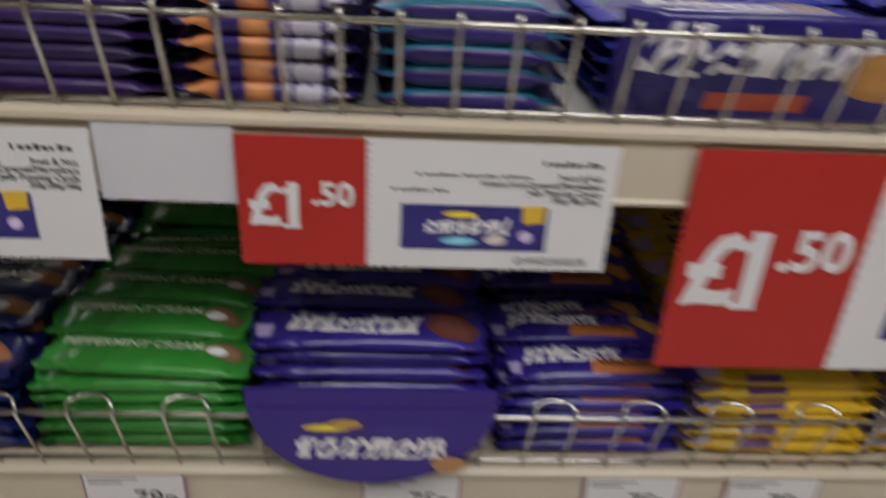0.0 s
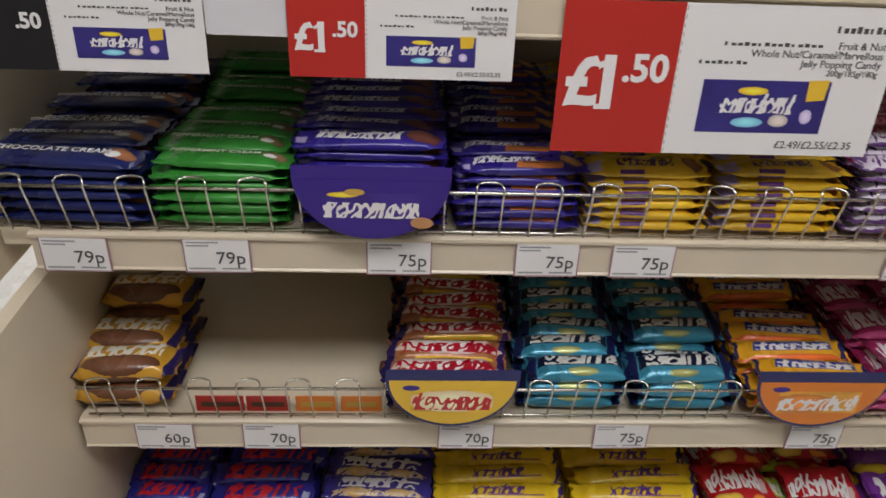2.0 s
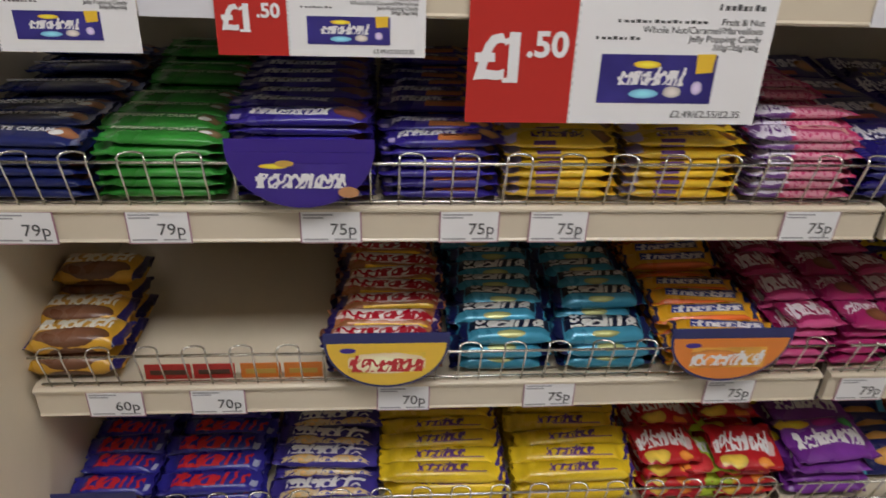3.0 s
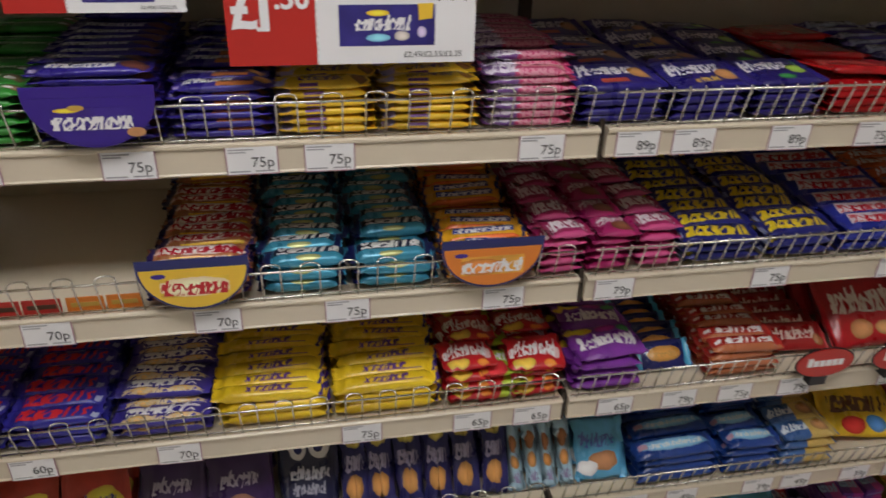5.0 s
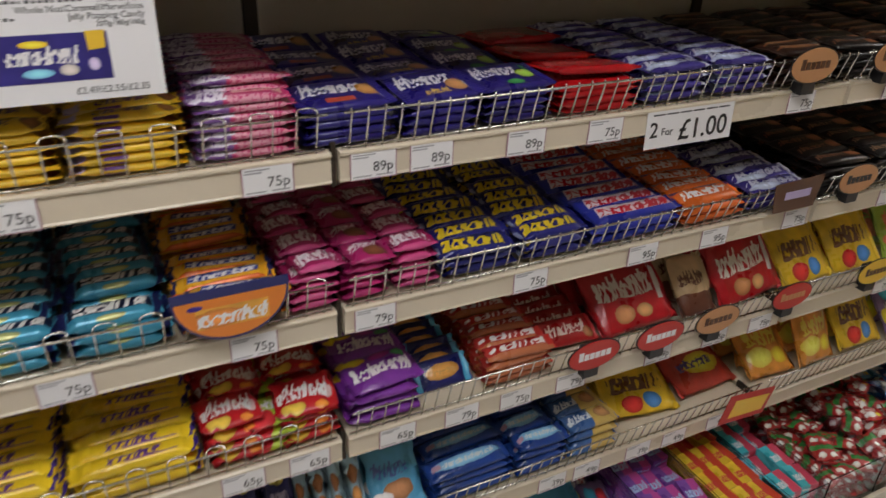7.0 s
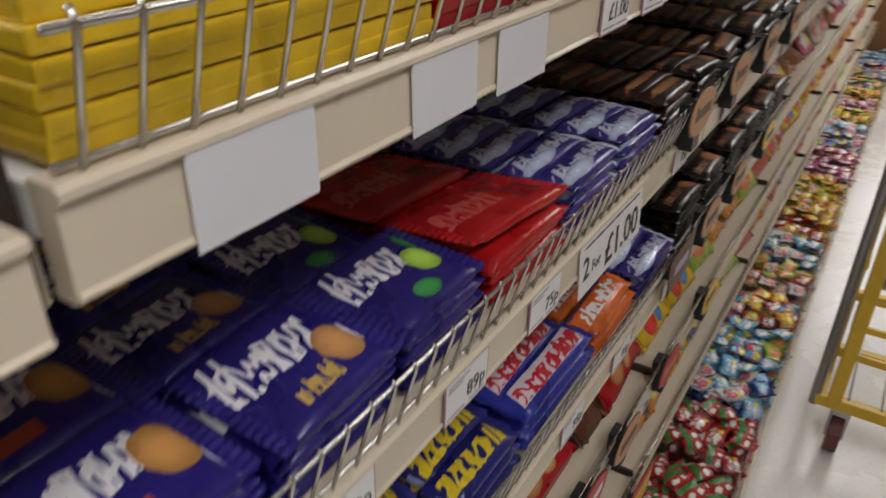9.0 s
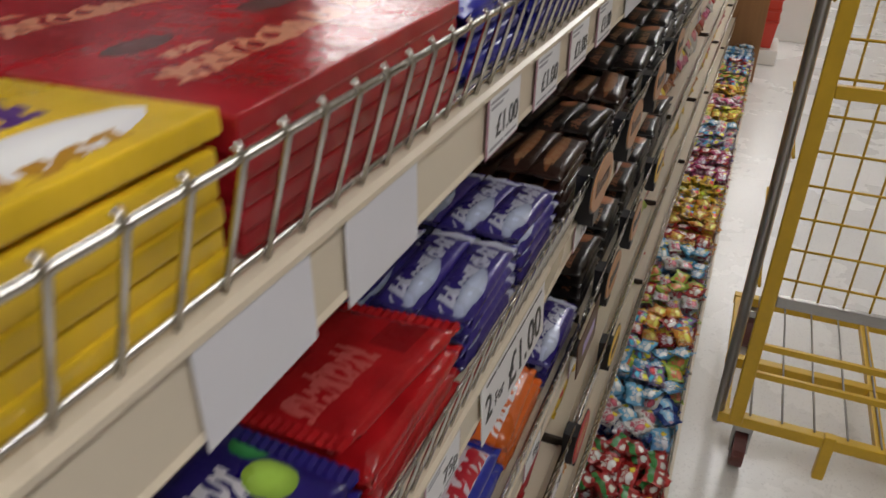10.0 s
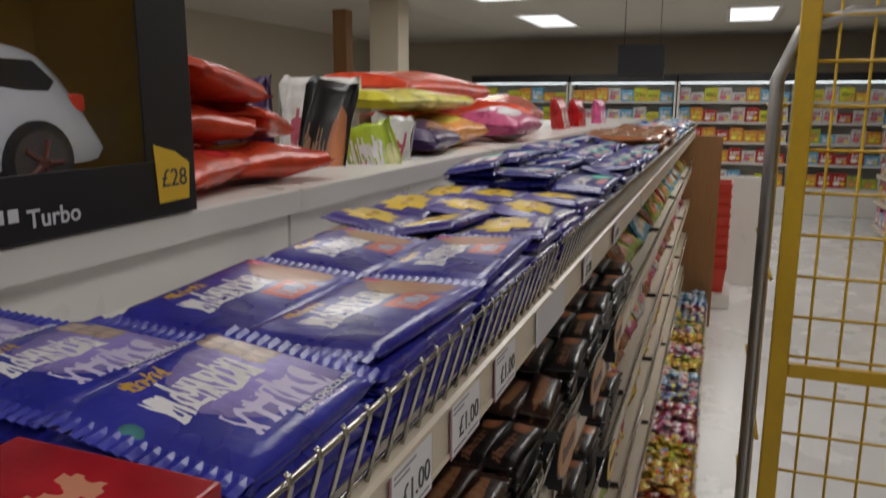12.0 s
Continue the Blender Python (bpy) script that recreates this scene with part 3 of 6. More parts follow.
def box_bm(x0, x1, y0, y1, z0, z1, bevel=0.0, bm=None):
    bm = bm or bmesh.new()
    made = bmesh.ops.create_cube(bm, size=1.0, matrix=Matrix.LocRotScale(((x0 + x1) / 2, (y0 + y1) / 2, (z0 + z1) / 2), None, (x1 - x0, y1 - y0, z1 - z0)))
    if bevel:
        edges = {e for v in made["verts"] for e in v.link_edges}
        bmesh.ops.bevel(bm, geom=list(edges), offset=bevel, segments=2, affect="EDGES", profile=0.6)
    return bm


def tube_bm(points, r, sides=6, bm=None, closed=False):
    """A round bar along a line of points."""
    bm = bm or bmesh.new()
    pts = [Vector(p) for p in points]
    rings = []
    side = None
    for i, p in enumerate(pts):
        d = (pts[min(i + 1, len(pts) - 1)] - pts[max(i - 1, 0)]).normalized()
        if side is None:
            side = d.orthogonal().normalized()
        side = (side - d * side.dot(d)).normalized()
        up = d.cross(side)
        rings.append([bm.verts.new(p + (side * math.cos(a) + up * math.sin(a)) * r) for a in (2 * math.pi * k / sides for k in range(sides))])
    for a, b in zip(rings, rings[1:]):
        for k in range(sides):
            bm.faces.new((a[k], a[(k + 1) % sides], b[(k + 1) % sides], b[k]))
    bm.faces.new(list(reversed(rings[0])))
    bm.faces.new(rings[-1])
    return bm


def plate_bm(outline, y0, y1, bm=None):
    """A flat plate with an outline of (x, z), from y0 to y1."""
    bm = bm or bmesh.new()
    a = [bm.verts.new((x, y0, z)) for x, z in outline]
    b = [bm.verts.new((x, y1, z)) for x, z in outline]
    bm.faces.new(a)
    bm.faces.new(list(reversed(b)))
    for i in range(len(a)):
        j = (i + 1) % len(a)
        bm.faces.new((a[j], a[i], b[i], b[j]))
    return bm


def disc_outline(cx, cz, rx, rz, a0=0.0, a1=2 * math.pi, n=28):
    full = abs(a1 - a0 - 2 * math.pi) < 1e-6
    return [(cx + rx * math.cos(a0 + (a1 - a0) * i / (n if full else n - 1)), cz + rz * math.sin(a0 + (a1 - a0) * i / (n if full else n - 1))) for i in range(n)]


def part(name, bm, material, parent, label="", smooth=False):
    ob = new(name, bm if isinstance(bm, bpy.types.Mesh) else mesh_of(bm, name, material, smooth))
    ob.parent = parent
    if label:
        ob["label"] = label
    return ob


def thing(name, bm, material, label, category, group="", kind="", smooth=False):
    return tagged(new(name, mesh_of(bm, name, material, smooth)), label, category, group, kind)


TEXTS = {}


def text_mesh(words, size, material, align="CENTER", bold=0.0):
    key = (words, size, material.name, align, bold)
    if key not in TEXTS:
        cu = bpy.data.curves.new("lettering", "FONT")
        cu.body, cu.size, cu.align_x, cu.align_y, cu.extrude = words, size, align, "CENTER", 0.0002
        cu.offset = size * bold
        cu.resolution_u = 3
        tmp = bpy.data.objects.new("lettering", cu)
        me = bpy.data.meshes.new_from_object(tmp)
        bpy.data.objects.remove(tmp)
        me.materials.clear()
        me.materials.append(material)
        TEXTS[key] = me
    return TEXTS[key]


def lettering(words, size, material, parent, x, y, z, align="CENTER", bold=0.0):
    """Upright print that faces the aisle."""
    ob = new("lettering", text_mesh(words, size, material, align, bold))
    ob.parent = parent
    ob.matrix_basis = pose(x, y, z, 90, 0, 0)
    return ob


def flowpack(name, L, D, H, material, fin=0.011, square=3.0, seed=0, rough=0.0012, sections=9, ring=12, puff=0.0):
    """A flow-wrapped pack: a pillow body that closes into flat pleated fins at both ends. Lies with its length along x, its base at z = 0."""
    rnd = random.Random(seed)
    half = L / 2
    stations = [(-half, 0.0), (-half + fin, 0.04), (-half + fin * 1.5, 0.62)]
    inner = half - fin * 2.2
    for i in range(sections - 6):
        s = -1 + 2 * i / (sections - 7)
        stations.append((inner * s, 1.0 - puff * abs(s) ** 2))
    stations += [(half - fin * 1.5, 0.62), (half - fin, 0.04), (half, 0.0)]
    me = bpy.data.meshes.new(name)
    verts, faces, uvs = [], [], []
    for si, (s, f) in enumerate(stations):
        hh = max(H * f, 0.0012) / 2
        for k in range(ring):
            a = 2 * math.pi * k / ring
            ca, sa = math.cos(a), math.sin(a)
            px = math.copysign(abs(ca) ** (2 / square), ca)
            pz = math.copysign(abs(sa) ** (2 / square), sa)
            w = D / 2 * (1.0 if f < 0.1 else 0.97 + 0.03 * f)
            amp = rough if f > 0.5 else rough * 1.3
            jag = 0.0018 * (1 if k % 2 else -1) if f == 0.0 else 0.0
            x = s + (jag if s > 0 else -jag) + rnd.uniform(-amp, amp)
            y = px * w + rnd.uniform(-amp, amp)
            z = H * 0.5 + pz * hh + rnd.uniform(-amp, amp) * (1 if pz > -0.5 else 0)
            verts.append((x, y, max(z, 0.0)))
            uvs.append((0.5 + s / L, 0.5 + px / 2))
    n = len(stations)
    for i in range(n - 1):
        for k in range(ring):
            faces.append((i * ring + k, i * ring + (k + 1) % ring, (i + 1) * ring + (k + 1) % ring, (i + 1) * ring + k))
    faces.append(tuple(range(ring)))
    faces.append(tuple(reversed(range((n - 1) * ring, n * ring))))
    me.from_pydata(verts, [], [tuple(reversed(f)) for f in faces])
    layer = me.uv_layers.new(name="UVMap")
    for loop in me.loops:
        layer.data[loop.index].uv = uvs[loop.vertex_index]
    me.polygons.foreach_set("use_smooth", [True] * len(me.polygons))
    me.materials.append(material)
    me.update()
    return me


def print_plate(x0, x1, z0, z1, y, material, parent, name="print"):
    """A thin printed card that faces the aisle, with the print over its whole face."""
    bm = box_bm(x0, x1, y - 0.0004, y, z0, z1)
    uv = bm.loops.layers.uv.new("UVMap")
    for f in bm.faces:
        for lp in f.loops:
            lp[uv].uv = ((lp.vert.co.x - x0) / (x1 - x0), (lp.vert.co.z - z0) / (z1 - z0))
    return part(name, bm, material, parent)


def carton(name, L, D, H, material):
    """A small bevelled card box with print on its faces."""
    bm = box_bm(-L / 2, L / 2, -D / 2, D / 2, 0, H, 0.0015)
    uv = bm.loops.layers.uv.new("UVMap")
    for f in bm.faces:
        for lp in f.loops:
            c = lp.vert.co
            lp[uv].uv = (0.5 + c.x / L, (0.5 + c.y / D) if abs(f.normal.z) > 0.5 else 0.005 if H < 0.012 else c.z / H)
    return mesh_of(bm, name, material)


MESHES = {}


def variants(kind, L, D, H, shape):
    """Three slightly different packs of a kind."""
    key = (kind, round(L, 3), D, H, shape)
    if key not in MESHES:
        mat = P[kind]
        if shape in ("carton", "slab"):
            MESHES[key] = [carton(kind, L, D, H, mat)]
        else:
            sq = {"bar": 2.6, "tablet": 6.0, "bag": 2.2}[shape]
            fin = {"bar": 0.011, "tablet": 0.009, "bag": 0.012}[shape]
            MESHES[key] = [flowpack(kind, L, D, H, mat, fin, sq, s, {"bar": 0.0011, "tablet": 0.0009, "bag": 0.003}[shape], puff=0.35 if shape == "bag" else 0.0) for s in range(3)]
    return MESHES[key]


KIND_NAMES = {"navy_cream": "cream_filled_bar", "green": "peppermint_bar", "purple": "milk_chocolate_bar", "nut": "nut_chocolate_bar", "caramel": "caramel_bar", "pink": "striped_chocolate_bar", "tall": "chocolate_block", "tall_nut": "nut_chocolate_block", "tall_mint": "mint_chocolate_block", "red": "red_foil_pack", "silver": "silver_wrapped_bar", "snack": "biscuit_pack", "crunch": "honeycomb_bar", "boost": "turquoise_wrapped_bar", "star": "peanut_bar", "rose": "jelly_bar", "rose_open": "jelly_bar", "twirl": "twisted_chocolate_bar", "bubble": "aerated_bar", "bubble_duo": "double_aerated_bar", "decker": "nougat_bar", "picnic": "raisin_nut_bar", "flake": "flaky_chocolate_bar", "fruit_red": "fruit_chew_bag", "fruit_lime": "sour_chew_bag", "fruit_violet": "berry_chew_bag", "orange_log": "biscuit_log_pack", "hazel": "hazelnut_bar", "tease": "malt_chocolate_pack", "malt": "malt_ball_bag", "minst": "chocolate_drop_bag", "yellow_bag": "peanut_sweet_bag", "dark_brown": "dark_chocolate_bar", "black_orange": "truffle_bar", "ripple": "rippled_chocolate_bar", "copper": "toffee_bag", "mini_navy": "small_chocolate_bag", "mini_sky": "small_figure_bag", "eyes": "eyes_sweet_bag", "sky_pack": "chocolate_button_pack", "blue_multi": "chocolate_multipack", "blue_amber": "biscuit_multipack", "lemon": "lemon_chew_bag", "berry": "berry_sweet_bag", "party": "party_mix_bag", "chew_red": "chewy_sweet_bag", "dusk": "dark_sweet_bag", "festive": "festive_sweet_bag", "crisp_red": "crisp_bag", "mix_pink": "pink_sweet_bag", "mix_sky": "blue_sweet_bag", "mix_orange": "orange_sweet_bag", "mix_lime": "lime_sweet_bag", "mix_white": "white_sweet_bag", "mix_red": "red_sweet_bag"}
NAMES = {"slab": ("chocolate_tablet", "chocolate bar"), "bar": ("chocolate_bar", "chocolate bar"), "tablet": ("chocolate_tablet", "chocolate bar"), "bag": ("sweet_bag", "sweet bag"), "carton": ("sweet_box", "sweet box")}


def joined(name, packs, label, category):
    """Many small packs as one object; packs: (mesh, pose)."""
    bm = bmesh.new()
    mats = []
    for me, m in packs:
        tmp = me.copy()
        tmp.transform(m)
        mat = me.materials[0]
        if mat not in mats:
            mats.append(mat)
        tmp.polygons.foreach_set("material_index", [mats.index(mat)] * len(tmp.polygons))
        bm.from_mesh(tmp)
        bpy.data.meshes.remove(tmp)
    me = bpy.data.meshes.new(name)
    bm.to_mesh(me)
    bm.free()
    for mat in mats:
        me.materials.append(mat)
    return tagged(new(name, me), label, category, "", "stuff")


FAR = 4.2
FLAVOURS = {"green": ("PEPPERMINT CREAM", 0.0098, pale_green_ink, -0.01, 0.001), "navy_cream": ("CHOCOLATE CREAM", 0.0118, white_card, -0.012, 0.001), "nut": ("WHOLENUT", 0.0075, brown_card, 0.018, -0.0085), "bubbly": ("MILK CHOCOLATE", 0.0058, white_card, 0.022, -0.04)}
SEALS = {}


def end_seals(ob, L, D, H, material):
    """The two crimped foil ends of a tablet, ridged along their width."""
    key = (round(L, 3), D, H, material.name)
    if key not in SEALS:
        bm = bmesh.new()
        n, rows = 28, []
        for i in range(n + 1):
            y = -D * 0.49 + D * 0.98 * i / n
            lift = 0.0005 if i % 2 else -0.0005
            rows.append([bm.verts.new((x, y, H * 0.5 + z)) for x, z in ((-0.002, 0.002), (0.004, lift + 0.0012), (0.012 + lift * 0.6, lift * 1.3), (0.012 + lift * 0.6, lift * 1.3 - 0.0006), (-0.002, 0.0012))])
        for a, b in zip(rows, rows[1:]):
            for k in range(4):
                bm.faces.new((a[k], a[k + 1], b[k + 1], b[k]))
        uv = bm.loops.layers.uv.new("UVMap")
        for f in bm.faces:
            for lp in f.loops:
                lp[uv].uv = (0.02, 0.03)
        SEALS[key] = mesh_of(bm, "end_seal", material)
    for side in (-1, 1):
        seal = new("end_seal", SEALS[key])
        seal.parent = ob
        seal.matrix_basis = pose(side * (L / 2 - 0.009), 0, 0, 0, -9 - 5 * side, 0 if side > 0 else 180)


def flavour(ob, kind, H):
    """The printed flavour on the upper face of a pack."""
    words, size, ink_mat, x, y = FLAVOURS[kind]
    text = new("lettering", text_mesh(words, size, ink_mat, "CENTER", 0.01))
    text.parent = ob
    text.matrix_basis = pose(x, y, H + 0.0013)


def stack(kind, label, x0, x1, z, D, H, rows, layers, shape="bar", y0=0.012, group="", tilt=0.0, rise=0.0, wild=1.0, skip=0.0):
    """Packs side by side with their length along the shelf, in rows one behind the other and layers one upon the other."""
    rnd = random.Random(int(x0 * 1000) * 7 + int(z * 1000))
    L = x1 - x0 - 0.004
    name, cat = NAMES[shape]
    name = KIND_NAMES.get(kind, name)
    meshes = variants(kind, L, D, H, shape)
    lay = H * (1.02 if shape in ("carton", "slab") else 0.93)
    for r in range(rows):
        top = layers + int(r * rise)
        if skip and rnd.random() < skip:
            top -= 1
        for k in range(top):
            loose = wild * (2.2 if k == top - 1 else 0.7)
            ob = new(name, meshes[rnd.randrange(len(meshes))])
            ob.matrix_world = pose((x0 + x1) / 2 + rnd.uniform(-1, 1) * 0.0022 * loose, y0 + D * (r + 0.5) * 1.0 + rnd.uniform(-1, 1) * 0.001 * loose, z + k * lay + 0.0005,
                                   (tilt if k else 0.0) + rnd.uniform(-1, 1) * 1.6 * loose, rnd.uniform(-1, 1) * 0.5 * loose, rnd.uniform(-1, 1) * 0.9 * loose)
            tagged(ob, label, cat, group or label)
            if k == top - 1 and kind in FLAVOURS:
                flavour(ob, kind, H)
            if k == top - 1 and shape == "tablet" and kind in ("bubbly", "daim", "starred", "deep_blue", "red", "tall", "tall_nut", "tall_mint") and x0 < 2.8:
                end_seals(ob, L, D, H, P[kind])


def leaning(kind, label, x0, x1, z, D, H, rows, shape="bag", y0=0.03, step=0.03, tilt=55.0, wild=1.0, columns=1):
    """Packs that stand one behind another and lean back."""
    rnd = random.Random(int(x0 * 999) * 5 + int(z * 1000))
    name, cat = NAMES[shape]
    name = KIND_NAMES.get(kind, name)
    w = (x1 - x0) / columns
    meshes = variants(kind, w - 0.004, D, H, shape)
    packs = []
    for c in range(columns):
        for r in range(rows):
            if x0 > FAR:
                packs.append((meshes[rnd.randrange(len(meshes))], pose(x0 + w * (c + 0.5) + rnd.uniform(-1, 1) * 0.003 * wild, y0 + r * step + H, z + 0.001, tilt + rnd.uniform(-4, 4) * wild, rnd.uniform(-2, 2) * wild, rnd.uniform(-2, 2) * wild) @ pose(0, D / 2, 0)))
                continue
            ob = new(name, meshes[rnd.randrange(len(meshes))])
            t = tilt + rnd.uniform(-4, 4) * wild
            ob.matrix_world = pose(x0 + w * (c + 0.5) + rnd.uniform(-1, 1) * 0.003 * wild, y0 + r * step + H, z + 0.001, t, rnd.uniform(-2, 2) * wild, rnd.uniform(-2, 2) * wild) @ pose(0, D / 2, 0)
            tagged(ob, label, cat, label)
    if packs:
        joined(name, packs, label, cat)

# ---- the room ----
BAYS, END = 7, 7.0
DEPTH = 0.43
LEVELS = {"A": 1.412, "B": 1.1535, "C": 0.908, "D": 0.662, "E": 0.408}
FRONT = {"A": -0.01, "B": 0.0, "C": 0.0, "D": 0.0, "E": 0.0}
STRIP = 0.046
SAG = 0.011  # the first bay's top shelf hangs this much lower
FLOOR_X0, FLOOR_X1, FLOOR_Y0, FLOOR_Y1 = -4.0, 15.0, -5.0, 6.0

thing("floor", box_bm(FLOOR_X0, FLOOR_X1, FLOOR_Y0, FLOOR_Y1, -0.1, -0.003), floor_mat, "pale grey polished vinyl shop floor", "floor", kind="structure")
ceil_bm = box_bm(FLOOR_X0, FLOOR_X1, FLOOR_Y0, FLOOR_Y1, CEIL + 0.012, CEIL + 0.1)
for i in range(int((FLOOR_X1 - FLOOR_X0) / 0.6)):
    for j in range(int((FLOOR_Y1 - FLOOR_Y0) / 0.6)):
        x, y = FLOOR_X0 + 0.6 * i, FLOOR_Y0 + 0.6 * j
        q = [ceil_bm.verts.new((x + a, y + b, CEIL)) for a, b in ((0.012, 0.012), (0.012, 0.588), (0.588, 0.588), (0.588, 0.012))]
        ceil_bm.faces.new(q)
thing("ceiling", ceil_bm, ceiling_mat, "cream tiled suspended shop ceiling", "ceiling", kind="structure")
for nm, b in (("wall_west", (FLOOR_X0 - 0.15, FLOOR_X0, FLOOR_Y0, FLOOR_Y1)), ("wall_east", (FLOOR_X1, FLOOR_X1 + 0.15, FLOOR_Y0, FLOOR_Y1)), ("wall_south", (FLOOR_X0 - 0.15, FLOOR_X1 + 0.15, FLOOR_Y0 - 0.15, FLOOR_Y0)), ("wall_north", (FLOOR_X0 - 0.15, FLOOR_X1 + 0.15, FLOOR_Y1, FLOOR_Y1 + 0.15))):
    thing(nm, box_bm(*b, 0, CEIL + 0.1), wall_mat, "cream painted shop wall", "wall", kind="structure")

for lx, ly in LAMPS:
    lamp = tagged(new("ceiling_light"), "recessed fluorescent ceiling light, switched on", "ceiling light", "ceiling lights")
    lamp.matrix_world = pose(lx, ly, CEIL)
    fr = box_bm(-0.8, 0.8, -0.3, -0.26, -0.02, 0.005)
    box_bm(-0.8, 0.8, 0.26, 0.3, -0.02, 0.005, bm=fr)
    box_bm(-0.8, -0.76, -0.26, 0.26, -0.02, 0.005, bm=fr)
    box_bm(0.76, 0.8, -0.26, 0.26, -0.02, 0.005, bm=fr)
    part("frame", fr, white_board, lamp)
    part("diffuser", box_bm(-0.76, 0.76, -0.26, 0.26, -0.012, -0.004), diffuser_mat, lamp)

# ---- the shelving run ----


def shelf_profile(bm, x0, x1, z):
    """Price strip: a shallow channel with rounded lips, open to the aisle."""
    prof = [(0.004, z), (0.0, z + 0.002), (-0.001, z + 0.004), (0.001, z + 0.006), (0.001, z + STRIP - 0.008), (-0.003, z + STRIP - 0.005), (-0.003, z + STRIP - 0.002), (0.0, z + STRIP), (0.014, z + STRIP), (0.014, z)]
    a = [bm.verts.new((x0, y, zz)) for y, zz in prof]
    b = [bm.verts.new((x1, y, zz)) for y, zz in prof]
    bm.faces.new(list(reversed(a)))
    bm.faces.new(b)
    for i in range(len(a)):
        j = (i + 1) % len(a)
        bm.faces.new((a[i], a[j], b[j], b[i]))
    return bm


for bay in range(BAYS):
    x0 = bay + (0.0 if bay == 0 else 0.006)
    x1 = bay + 0.994
    thing("wall_back_panel", box_bm(bay - 0.001, bay + 0.999, DEPTH, DEPTH + 0.02, 0.1, 1.5), panel_mat, "cream steel back panel of the shelving", "panel", kind="structure")
    for lev, z in LEVELS.items():
        sh = tagged(new("shelf"), "cream metal shop shelf with price strip", "shelf", "shelves")
        sh.location = (0, FRONT[lev], z - (SAG if lev == "A" and bay == 0 else 0))
        part("board", box_bm(x0 - (0.035 if bay == 0 and lev == "B" else 0), x1, 0.0145, DEPTH - 0.002, STRIP - 0.024, STRIP - 0.002, 0.002), white_board if lev == "A" else cream, sh)
        part("price_strip", shelf_profile(bmesh.new(), x0, x1, 0.0), strip_mat, sh, "beige plastic price strip")
        for xb in (x0 + 0.004, x1 - 0.006):
            part("bracket", box_bm(xb - 0.0015, xb + 0.0015, 0.03, DEPTH - 0.002, -0.012, STRIP - 0.025), cream, sh)
    base = tagged(new("base_shelf"), "cream deep base shelf on a plinth", "shelf", "shelves")
    part("board", box_bm(x0, x1, -0.17, DEPTH - 0.002, 0.14, 0.17, 0.003), cream, base)
    part("price_strip", box_bm(x0, x1, -0.18, -0.1705, 0.135, 0.18, 0.002), strip_mat, base)
    part("plinth", box_bm(x0, x1, -0.14, -0.12, -0.002, 0.139), cream, base)
    seam = thing("trim", box_bm(bay + 0.01, bay + 0.985, DEPTH - 0.003, DEPTH - 0.0005, 1.03, 1.033), slot_mat, "thin dark seam in the back panel", "seam", kind="structure")
    if bay:
        post = tagged(new("upright_post"), "dark slotted steel shelf upright with end clips", "upright", "shelf uprights", "structure")
        part("column", box_bm(bay - 0.012, bay + 0.012, DEPTH - 0.014, DEPTH - 0.004, -0.002, 1.5, 0.001), slot_mat, post)
        for lev, z in LEVELS.items():
            part("clip", box_bm(bay - 0.0035, bay + 0.0035, 0.008, 0.06, z - 0.006, z + STRIP + 0.01, 0.001), slot_mat, post)

side = plate_bm([(0.42, 0.0), (-0.2, 0.0), (-0.2, 1.1), (-0.19, 1.13), (-0.02, 1.135), (0.42, 1.135)], -0.016, 0.0)
bmesh.ops.rotate(side, verts=side.verts, cent=(0, 0, 0), matrix=Matrix.Rotation(radians(90), 3, "Z"))
for v in side.verts:
    v.co.x -= 0.022
end_panel = thing("end_panel", side, cream, "cream board end panel of the shelving", "end panel", kind="structure")
thing("end_panel", box_bm(-0.062, -0.044, -0.02, 0.43, 1.137, 1.405, 0.002), cream, "cream upper end panel of the shelving", "end panel", kind="structure")
thing("trim", box_bm(-0.0212, -0.0204, -0.195, 0.4, 0.93, 0.932), slot_mat, "thin seam in the end panel", "seam", kind="structure")
thing("end_panel", box_bm(END + 0.004, END + 0.04, -0.2, 0.45, -0.003, 1.42, 0.003), oak, "brown wooden end panel of the shelving", "end panel", kind="structure")

# wire fronts
HOOP_W, HOOP_P = 0.0265, 0.053
LEAN = 16.0  # the fences lean out over the aisle


def hoop_mesh(h):
    pts = [(-HOOP_W / 2, 0, 0), (-HOOP_W / 2, 0, h - 0.006), (-HOOP_W / 2, 0.003, h - 0.001)] + [(-HOOP_W / 2 * math.cos(a), 0.004 + 0.007 * math.sin(a), h) for a in (math.pi * k / 6 for k in range(1, 6))] + [(HOOP_W / 2, 0.003, h - 0.001), (HOOP_W / 2, 0, h - 0.006), (HOOP_W / 2, 0, 0)]
    return mesh_of(tube_bm(pts, 0.0013, 5), "hoop", wire_mat, True)


HOOPS = {h: hoop_mesh(h) for h in (0.056, 0.062)}


STRAIGHT = {h: mesh_of(tube_bm([(0, 0, 0), (0, 0, h - 0.006), (0, 0.002, h - 0.003), (0, 0.004, h - 0.002)], 0.0015, 5), "wire", wire_mat, True) for h in (0.056, 0.062)}


